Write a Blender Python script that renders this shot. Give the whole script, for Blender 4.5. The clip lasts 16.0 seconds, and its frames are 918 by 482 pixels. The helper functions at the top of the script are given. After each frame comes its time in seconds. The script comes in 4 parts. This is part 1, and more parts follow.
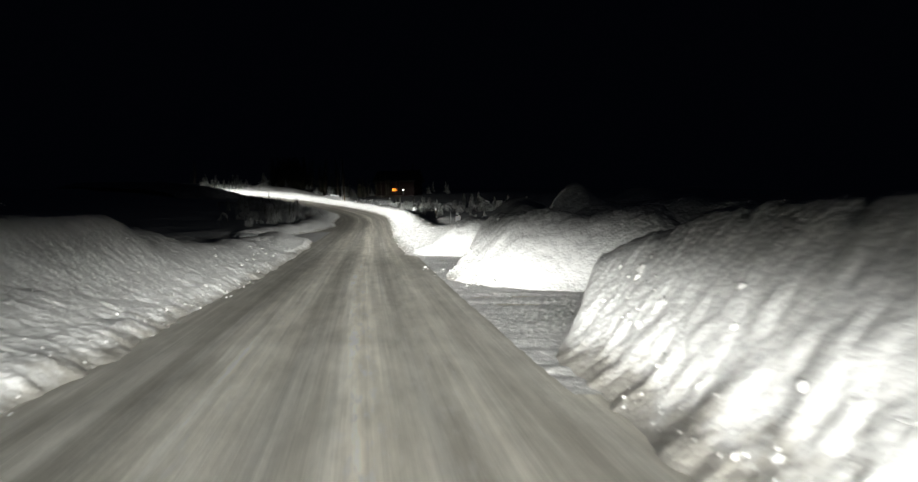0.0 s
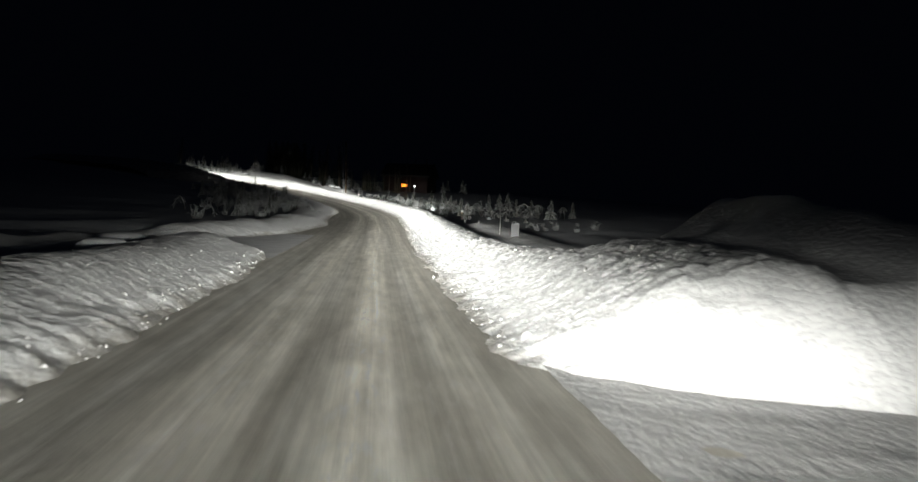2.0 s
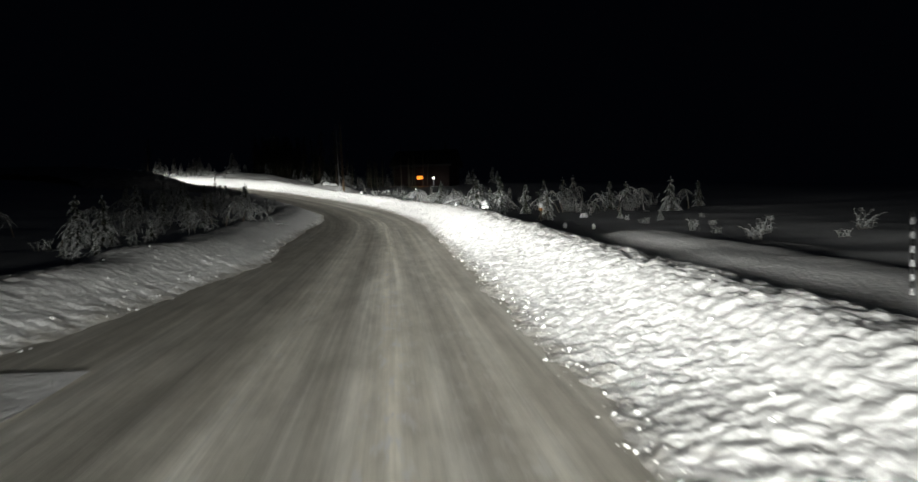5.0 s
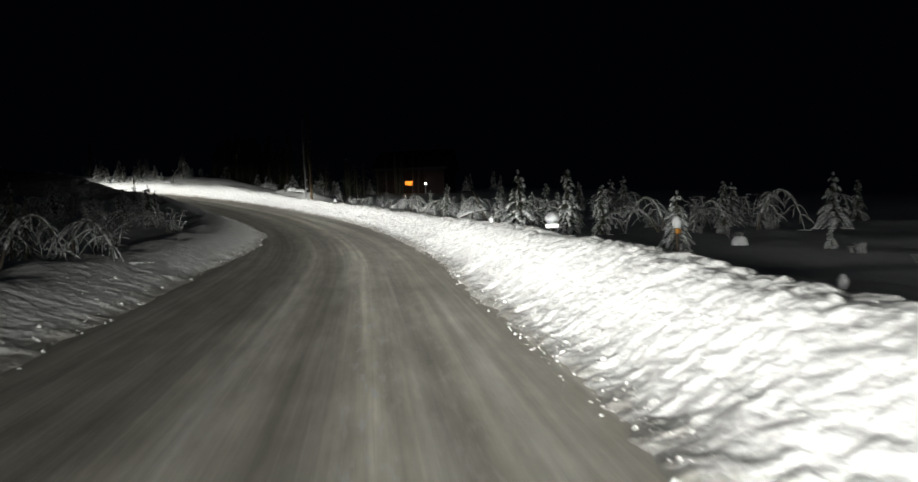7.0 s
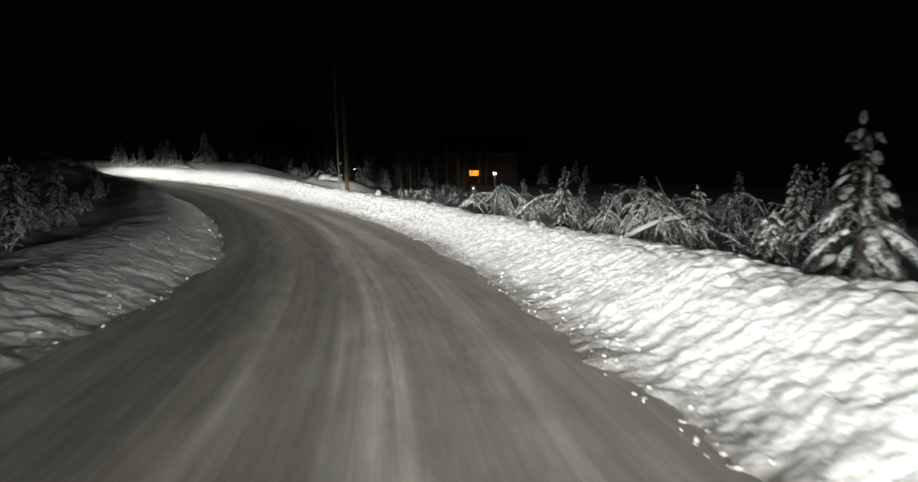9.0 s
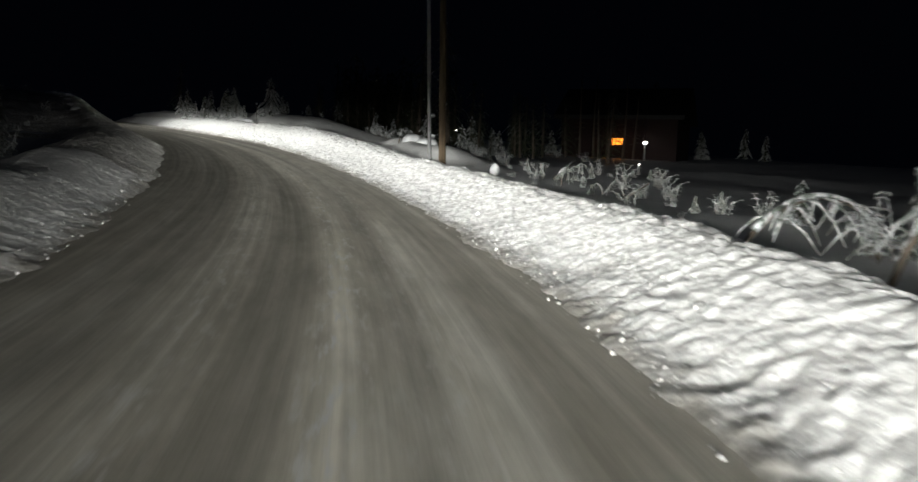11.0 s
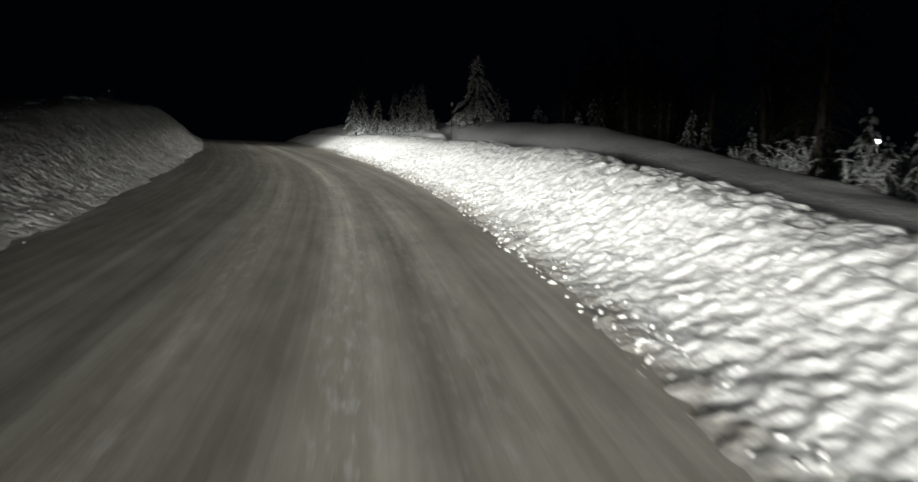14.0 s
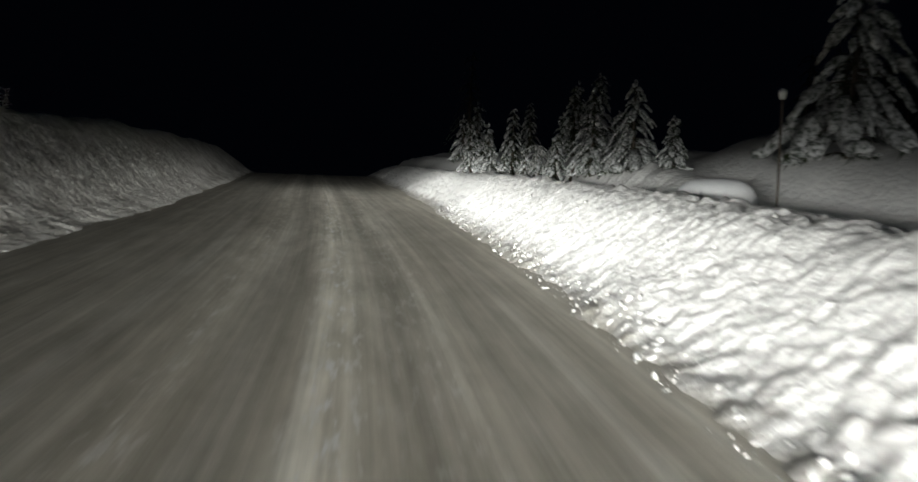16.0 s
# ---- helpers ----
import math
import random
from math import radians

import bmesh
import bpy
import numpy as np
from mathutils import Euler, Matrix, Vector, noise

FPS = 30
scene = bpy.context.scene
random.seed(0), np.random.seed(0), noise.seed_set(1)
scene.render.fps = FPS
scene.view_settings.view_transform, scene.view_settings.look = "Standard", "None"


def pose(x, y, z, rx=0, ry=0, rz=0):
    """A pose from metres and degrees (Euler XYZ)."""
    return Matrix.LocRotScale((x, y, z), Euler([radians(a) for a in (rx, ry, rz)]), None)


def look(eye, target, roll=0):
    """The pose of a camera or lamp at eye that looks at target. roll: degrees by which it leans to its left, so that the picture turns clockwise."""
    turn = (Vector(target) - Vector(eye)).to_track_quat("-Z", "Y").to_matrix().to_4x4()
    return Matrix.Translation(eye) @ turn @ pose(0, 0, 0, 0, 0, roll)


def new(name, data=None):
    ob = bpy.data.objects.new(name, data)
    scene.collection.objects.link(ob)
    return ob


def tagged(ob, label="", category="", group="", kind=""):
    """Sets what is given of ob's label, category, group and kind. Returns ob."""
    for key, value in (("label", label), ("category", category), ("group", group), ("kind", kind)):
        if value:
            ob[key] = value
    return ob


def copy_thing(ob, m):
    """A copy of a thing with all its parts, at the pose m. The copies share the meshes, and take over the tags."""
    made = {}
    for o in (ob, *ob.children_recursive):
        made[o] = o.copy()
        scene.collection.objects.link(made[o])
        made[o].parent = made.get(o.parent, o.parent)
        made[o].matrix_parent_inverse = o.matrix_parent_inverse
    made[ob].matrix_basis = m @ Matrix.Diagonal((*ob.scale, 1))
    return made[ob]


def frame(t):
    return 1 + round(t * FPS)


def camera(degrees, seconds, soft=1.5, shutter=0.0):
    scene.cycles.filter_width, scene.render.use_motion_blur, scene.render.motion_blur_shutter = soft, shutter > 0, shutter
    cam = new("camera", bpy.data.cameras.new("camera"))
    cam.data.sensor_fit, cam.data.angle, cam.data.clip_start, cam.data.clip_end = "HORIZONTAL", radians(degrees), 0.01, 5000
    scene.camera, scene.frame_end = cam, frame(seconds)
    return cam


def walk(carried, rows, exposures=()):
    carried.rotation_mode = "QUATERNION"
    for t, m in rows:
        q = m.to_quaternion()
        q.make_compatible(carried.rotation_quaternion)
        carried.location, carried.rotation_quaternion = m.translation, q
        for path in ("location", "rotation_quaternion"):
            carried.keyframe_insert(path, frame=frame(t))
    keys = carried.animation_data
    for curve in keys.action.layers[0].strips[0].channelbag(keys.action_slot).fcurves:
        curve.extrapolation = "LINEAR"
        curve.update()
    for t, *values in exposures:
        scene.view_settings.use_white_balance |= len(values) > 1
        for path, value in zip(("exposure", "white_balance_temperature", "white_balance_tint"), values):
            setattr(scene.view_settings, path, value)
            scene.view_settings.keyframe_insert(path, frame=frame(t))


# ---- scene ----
# A night drive along a ploughed, snow-covered country road between snow banks.
cam = camera(61.6, 16.0, soft=1.5, shutter=0.25)
PATH = [
    (0, (12.25, -7.18, 2.06), (11.29, 2.77, 1.65), -1.3),
    (0.5, (10.87, -0.94, 2.05), (9.91, 9.01, 1.67), -2.5),
    (1, (9.55, 5.18, 2.02), (8.61, 15.13, 1.70), -2.0),
    (1.5, (8.20, 11.12, 1.98), (7.26, 21.07, 1.62), -1.5),
    (2, (6.86, 17.03, 1.98), (5.88, 26.97, 1.61), 2.6),
    (2.5, (5.60, 22.95, 1.99), (4.42, 32.87, 1.54), 0.9),
    (3, (4.33, 28.88, 2.00), (3.11, 38.79, 1.51), -0.5),
    (3.5, (3.15, 34.80, 2.00), (1.94, 44.72, 1.51), -0.5),
    (4, (1.97, 40.59, 2.05), (0.79, 50.50, 1.53), -0.7),
    (4.5, (0.80, 46.26, 2.11), (-0.36, 56.18, 1.61), -0.9),
    (5, (-0.36, 51.85, 2.15), (-1.51, 61.78, 1.71), -1.2),
    (5.5, (-1.54, 57.41, 2.22), (-2.70, 67.33, 1.84), -1.4),
    (6, (-2.74, 62.96, 2.30), (-3.74, 72.90, 1.91), -1.6),
    (6.5, (-3.84, 68.48, 2.38), (-4.41, 78.46, 2.03), -1.5),
    (7, (-4.85, 73.83, 2.47), (-5.78, 83.79, 2.15), -1.2),
    (7.5, (-5.95, 78.65, 2.55), (-7.07, 88.58, 2.22), -0.4),
    (8, (-7.06, 83.71, 2.66), (-8.24, 93.63, 2.35), -0.2),
    (8.5, (-8.16, 88.89, 2.78), (-9.63, 98.77, 2.44), -0.5),
    (9, (-9.22, 93.99, 2.93), (-10.84, 103.85, 2.54), -0.1),
    (9.5, (-10.39, 99.03, 3.08), (-12.24, 108.85, 2.64), 0.3),
    (10, (-11.79, 104.16, 3.27), (-13.97, 113.91, 2.66), 1.0),
    (10.5, (-13.49, 109.38, 3.49), (-15.98, 119.04, 2.75), 1.8),
    (11, (-15.54, 114.71, 3.78), (-18.37, 124.27, 2.94), 2.4),
    (11.5, (-17.98, 120.14, 4.11), (-21.20, 129.56, 3.15), 2.9),
    (12, (-20.65, 125.57, 4.43), (-24.27, 134.85, 3.45), 2.4),
    (12.5, (-23.56, 130.96, 4.78), (-27.48, 140.11, 3.82), 2.0),
    (13, (-26.69, 136.28, 5.19), (-31.08, 145.21, 4.26), 1.6),
    (13.5, (-30.27, 141.58, 5.65), (-35.13, 150.28, 4.80), 1.4),
    (14, (-34.13, 146.86, 6.11), (-39.41, 155.32, 5.29), 1.3),
    (14.5, (-38.22, 152.12, 6.60), (-43.83, 160.36, 5.81), 1.5),
    (15, (-42.63, 157.16, 7.02), (-48.68, 165.09, 6.28), 1.2),
    (15.5, (-47.35, 162.34, 7.47), (-53.63, 170.09, 6.76), 1.0),
    (16, (-51.92, 167.33, 7.92), (-58.25, 175.05, 7.41), 1.8),
]
walk(cam, [(t, look(eye, target, roll)) for t, eye, target, roll in PATH],
     exposures=[(0, 0.2), (2, 0.3), (4, 0.05), (7, 0.0), (9, 0.0), (11.5, 0.0), (14.5, -0.05), (16, 0.0)])

# ---- the line of the road: heading (degrees to the left of +y) by distance along it ----
BENDS = [(-60, 13.0), (0, 13.0), (30, 11.9), (60, 11.6), (75, 11.6), (90, 11.9), (105, 12.8), (120, 19.7), (135, 26.7), (150, 32.6),
         (165, 38.4), (170, 39.7), (180, 42.2), (195, 46.8), (200, 47.8), (205, 48.9), (215, 50.3), (420, 50.3)]
# Height of the road by distance along it: it climbs through the bends.
CLIMB = [(-60, 0.0), (40, 0.01), (60, 0.14), (75, 0.34), (90, 0.60), (105, 0.93), (120, 1.49), (135, 2.29), (150, 3.24), (170, 4.67), (200, 6.58), (260, 10.2), (420, 10.2)]
STEP = 0.25
line_s = np.arange(-60.0, 400.0, STEP)
line_a = np.radians(np.interp(line_s, *np.array(BENDS).T))
line_x = np.cumsum(-np.sin(line_a)) * STEP
line_y = np.cumsum(np.cos(line_a)) * STEP
line_x += 12.29 - np.interp(0, line_s, line_x)
line_y += -7.18 - np.interp(0, line_s, line_y)
line_z = np.convolve(np.pad(np.interp(line_s, *np.array(CLIMB).T), 20, mode="edge"), np.ones(41) / 41, "valid")


def along(s, o):
    """World x and y of a place s metres along the road and o metres to the right of the wheel line."""
    a = np.interp(s, line_s, line_a)
    return np.interp(s, line_s, line_x) + o * np.cos(a), np.interp(s, line_s, line_y) + o * np.sin(a)


def heading(s):
    return float(np.degrees(np.interp(s, line_s, line_a)))


def knots(s, *pairs):
    return np.interp(s, [p[0] for p in pairs], [p[1] for p in pairs])


def smooth(a, b, x):
    u = np.clip((x - a) / (b - a), 0, 1)
    return u * u * (3 - 2 * u)


def fall(s):
    """Height of the road; it tips downhill far ahead."""
    return np.interp(s, line_s, line_z) - 4.0 * smooth(248, 320, s)


# ---- noise on arrays ----
def hashed(i, j, seed):
    h = (i.astype(np.int64) * 374761393 + j.astype(np.int64) * 668265263 + seed * 974634777) & 0xFFFFFFFF
    h = ((h ^ (h >> 13)) * 1274126177) & 0xFFFFFFFF
    return ((h ^ (h >> 16)) & 0xFFFF) / 65535.0


def grain(x, y, size, seed):
    """Soft noise, -1 to 1, with features of that size."""
    x, y = np.asarray(x, float) / size, np.asarray(y, float) / size
    i, j = np.floor(x), np.floor(y)
    u, v = x - i, y - j
    u, v = u * u * (3 - 2 * u), v * v * (3 - 2 * v)
    low = hashed(i, j, seed) * (1 - u) + hashed(i + 1, j, seed) * u
    high = hashed(i, j + 1, seed) * (1 - u) + hashed(i + 1, j + 1, seed) * u
    return 2 * (low * (1 - v) + high * v) - 1


def lumps(x, y, size, seed):
    """Rounded clods, 0 to 1, about that far apart."""
    x, y = np.asarray(x, float) / size, np.asarray(y, float) / size
    i, j = np.floor(x), np.floor(y)
    best = np.zeros_like(x)
    for a in (-1, 0, 1):
        for b in (-1, 0, 1):
            px = i + a + 0.15 + 0.7 * hashed(i + a, j + b, seed)
            py = j + b + 0.15 + 0.7 * hashed(i + a, j + b, seed + 7)
            r = 0.35 + 0.45 * hashed(i + a, j + b, seed + 13)
            d = np.sqrt((x - px) ** 2 + (y - py) ** 2) / r
            best = np.maximum(best, np.sqrt(np.clip(1 - d * d, 0, 1)) * r * 1.3)
    return best


# ---- night sky and the light of the driving lamps, passed on along the wheel line ----
world = bpy.data.worlds.new("night")
scene.world = world
world.use_nodes = True
world.node_tree.nodes["Background"].inputs[0].default_value = (0.35, 0.5, 1.0, 1)
world.node_tree.nodes["Background"].inputs[1].default_value = 0.0012

LAMP_WATTS, LAMP_GAP, REACH = 1950.0, 2.5, 18.0
for k in range(102):
    s = -32 + k * LAMP_GAP
    high = float(knots(s, (12, 1.1), (60, 1.14), (85, 1.25), (115, 1.35)))
    across, down = float(knots(s, (5, 0.03), (30, 0.12), (60, 0.2), (75, 0.38), (150, 0.38), (165, 0.28))), float(knots(s, (12, 0.108), (45, 0.126), (190, 0.126), (206, 0.112)))
    x, y = along(s, 0.55)
    ahead_x, ahead_y = along(s + REACH, 0.55 + across * REACH)
    data = bpy.data.lights.new("headlamp_beam", "SPOT")
    data.energy, data.color = LAMP_WATTS * float(knots(s, (0, 1.15), (10, 0.95), (20, 0.72), (34, 0.85), (45, 1.0), (70, 0.98), (82, 0.80), (112, 0.80), (125, 0.95))), (0.97, 0.975, 0.925)
    data.spot_size, data.spot_blend, data.shadow_soft_size = radians(123), 1.0, 0.7
    lamp = new("headlamp_beam", data)
    lamp.matrix_world = look((x, y, high + float(fall(s))), (ahead_x, ahead_y, high - down * REACH + float(fall(s + REACH)))) @ Matrix.Diagonal((1.0, float(knots(s, (12, 0.088), (45, 0.11), (72, 0.11), (80, 0.135), (106, 0.135), (116, 0.108), (178, 0.108), (188, 0.119))), 1.0, 1.0))


# ---- materials ----
def material(name, colour, rough=0.7, metal=0.0):
    m = bpy.data.materials.new(name)
    m.use_nodes = True
    b = m.node_tree.nodes["Principled BSDF"]
    b.inputs["Base Color"].default_value = (*colour, 1)
    b.inputs["Roughness"].default_value, b.inputs["Metallic"].default_value = rough, metal
    return m


def node(m, kind, **settings):
    n = m.node_tree.nodes.new(kind)
    for key, value in settings.items():
        n.inputs[key.replace("_", " ")].default_value = value
    return n


def join(m, a, b):
    m.node_tree.links.new(a, b)


def ramp(m, source, *stops):
    r = m.node_tree.nodes.new("ShaderNodeValToRGB")
    els = r.color_ramp.elements
    while len(els) < len(stops):
        els.new(0.5)
    for e, (at, c) in zip(els, stops):
        e.position, e.color = at, (*c, 1) if len(c) == 3 else c
    join(m, source, r.inputs[0])
    return r.outputs[0]


def blotched(name, dark, light, size, rough, bump, fine, metal=0.0, stretch=(1, 1, 1), uv=False):
    """Two colours mixed by coarse and fine noise, with relief."""
    m = material(name, light, rough, metal)
    b = m.node_tree.nodes["Principled BSDF"]
    c = m.node_tree.nodes.new("ShaderNodeTexCoord")
    mp = m.node_tree.nodes.new("ShaderNodeMapping")
    mp.inputs["Scale"].default_value = stretch
    join(m, c.outputs["UV" if uv else "Object"], mp.inputs[0])
    n = node(m, "ShaderNodeTexNoise", Scale=1.0 / size, Detail=6.0, Roughness=0.65)
    join(m, mp.outputs[0], n.inputs["Vector"])
    f = node(m, "ShaderNodeTexNoise", Scale=1.0 / fine, Detail=4.0, Roughness=0.6)
    join(m, mp.outputs[0], f.inputs["Vector"])
    join(m, ramp(m, n.outputs[0], (0.3, dark), (0.68, light)), b.inputs["Base Color"])
    bp = node(m, "ShaderNodeBump", Strength=bump, Distance=fine * 0.5)
    join(m, f.outputs[0], bp.inputs["Height"])
    join(m, bp.outputs[0], b.inputs["Normal"])
    return m


SNOW = blotched("snow", (0.77, 0.775, 0.77), (0.89, 0.89, 0.88), 0.3, 0.62, 0.35, 0.07)
TRODDEN = blotched("trodden_snow", (0.66, 0.66, 0.65), (0.88, 0.88, 0.87), 0.7, 0.62, 0.9, 0.10)


def cobbled(m, size, strength):
    """Adds the relief of packed clods of that size under the fine grain."""
    c = m.node_tree.nodes.new("ShaderNodeTexCoord")
    wob = node(m, "ShaderNodeTexNoise", Scale=0.6 / size, Detail=2.0)
    add = m.node_tree.nodes.new("ShaderNodeVectorMath")
    add.operation, add.inputs[1].default_value = "MULTIPLY_ADD", (size * 1.2, size * 1.2, size * 1.2)
    join(m, c.outputs["Object"], wob.inputs["Vector"])
    join(m, wob.outputs["Color"], add.inputs[0]), join(m, c.outputs["Object"], add.inputs[2])
    v = m.node_tree.nodes.new("ShaderNodeTexVoronoi")
    v.feature, v.inputs["Scale"].default_value, v.inputs["Randomness"].default_value = "SMOOTH_F1", 1.0 / size, 1.0
    v.inputs["Smoothness"].default_value = 0.25
    join(m, add.outputs[0], v.inputs["Vector"])
    clod = node(m, "ShaderNodeBump", Strength=strength, Distance=size * 0.4)
    clod.invert = True
    join(m, v.outputs["Distance"], clod.inputs["Height"])
    old = m.node_tree.nodes["Principled BSDF"].inputs["Normal"].links[0].from_node
    join(m, clod.outputs[0], old.inputs["Normal"])


cobbled(SNOW, 0.10, 0.4)
cobbled(TRODDEN, 0.2, 0.3)


def sanded(m):
    """Road sand ploughed into the foot of a bank; the first texture coordinate is metres up from the road's edge."""
    b = m.node_tree.nodes["Principled BSDF"]
    clean = b.inputs["Base Color"].links[0].from_socket
    c = m.node_tree.nodes.new("ShaderNodeTexCoord")
    split = m.node_tree.nodes.new("ShaderNodeSeparateXYZ")
    join(m, c.outputs["UV"], split.inputs[0])
    n = node(m, "ShaderNodeTexNoise", Scale=2.2, Detail=7.0, Roughness=0.7)
    join(m, c.outputs["Object"], n.inputs["Vector"])
    reach = m.node_tree.nodes.new("ShaderNodeMath")
    reach.operation, reach.inputs[1].default_value = "MULTIPLY_ADD", -1.5
    join(m, n.outputs[0], reach.inputs[0]), join(m, split.outputs[0], reach.inputs[2])
    dirt = ramp(m, reach.outputs[0], (0.0, (1, 1, 1)), (1.0, (0, 0, 0)))
    at = dirt.node.color_ramp.elements
    at[0].position, at[1].position = 0.0, 0.42
    shift = m.node_tree.nodes.new("ShaderNodeMath")
    shift.operation, shift.inputs[1].default_value = "ADD", 0.75
    join(m, reach.outputs[0], shift.inputs[0]), join(m, shift.outputs[0], dirt.node.inputs[0])
    mix = m.node_tree.nodes.new("ShaderNodeMixRGB")
    mix.inputs[2].default_value = (0.40, 0.385, 0.35, 1)
    join(m, dirt, mix.inputs[0]), join(m, clean, mix.inputs[1])
    join(m, mix.outputs[0], b.inputs["Base Color"])


sanded(SNOW)
CLOD_SNOW = blotched("broken_snow", (0.56, 0.56, 0.55), (0.80, 0.80, 0.79), 0.2, 0.62, 0.5, 0.03)
for snowy in (SNOW, TRODDEN, CLOD_SNOW):
    body = snowy.node_tree.nodes["Principled BSDF"]
    body.inputs["Subsurface Weight"].default_value, body.inputs["Subsurface Scale"].default_value = 0.35, 0.03
    body.inputs["Subsurface Radius"].default_value = (1.0, 1.0, 1.0)
SOFT_SNOW = blotched("soft_snow", (0.76, 0.78, 0.80), (0.88, 0.89, 0.90), 0.8, 0.65, 0.25, 0.06)
DIRTY_SNOW = blotched("dirty_snow", (0.30, 0.285, 0.26), (0.78, 0.77, 0.74), 0.9, 0.8, 0.7, 0.09)
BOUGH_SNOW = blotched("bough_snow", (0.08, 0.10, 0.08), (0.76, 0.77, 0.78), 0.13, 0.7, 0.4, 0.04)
cobbled(DIRTY_SNOW, 0.16, 0.8)
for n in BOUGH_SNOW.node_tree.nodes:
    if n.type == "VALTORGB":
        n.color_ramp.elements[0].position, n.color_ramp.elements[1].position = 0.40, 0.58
NEEDLES = blotched("needles", (0.015, 0.025, 0.012), (0.05, 0.07, 0.03), 0.2, 0.7, 0.2, 0.02)
BARK = blotched("bark", (0.05, 0.04, 0.03), (0.16, 0.13, 0.10), 0.1, 0.85, 0.6, 0.02, stretch=(1, 1, 0.2))
POLE_WOOD = blotched("pole_wood", (0.06, 0.042, 0.025), (0.16, 0.112, 0.066), 0.12, 0.8, 0.4, 0.015, stretch=(1, 1, 0.08))
GREY_METAL = blotched("galvanised", (0.24, 0.245, 0.25), (0.38, 0.385, 0.39), 0.1, 0.5, 0.1, 0.01, metal=0.4)
BOARD = blotched("white_board", (0.50, 0.51, 0.52), (0.74, 0.75, 0.76), 0.15, 0.5, 0.15, 0.02)
SIGN_GREY = blotched("sign_grey", (0.15, 0.15, 0.155), (0.25, 0.25, 0.26), 0.15, 0.5, 0.15, 0.02)
BLACK = blotched("black_paint", (0.012, 0.012, 0.013), (0.03, 0.03, 0.03), 0.1, 0.5, 0.1, 0.02)
AMBER = material("amber_reflector", (0.30, 0.14, 0.03), 0.55, 1.0)
REFLECTOR = material("reflector", (0.97, 0.97, 0.97), 0.42, 1.0)
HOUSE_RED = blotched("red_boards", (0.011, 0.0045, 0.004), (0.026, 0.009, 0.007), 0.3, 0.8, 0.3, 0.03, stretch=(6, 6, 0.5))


def glowing(name, colour, strength):
    m = material(name, colour)
    b = m.node_tree.nodes["Principled BSDF"]
    b.inputs["Emission Color"].default_value, b.inputs["Emission Strength"].default_value = (*colour, 1), strength
    return m


LAMP_WHITE = glowing("lamp_white", (1.0, 0.98, 0.92), 6.0)
LAMP_ORANGE = glowing("lamp_orange", (1.0, 0.30, 0.03), 2.2)


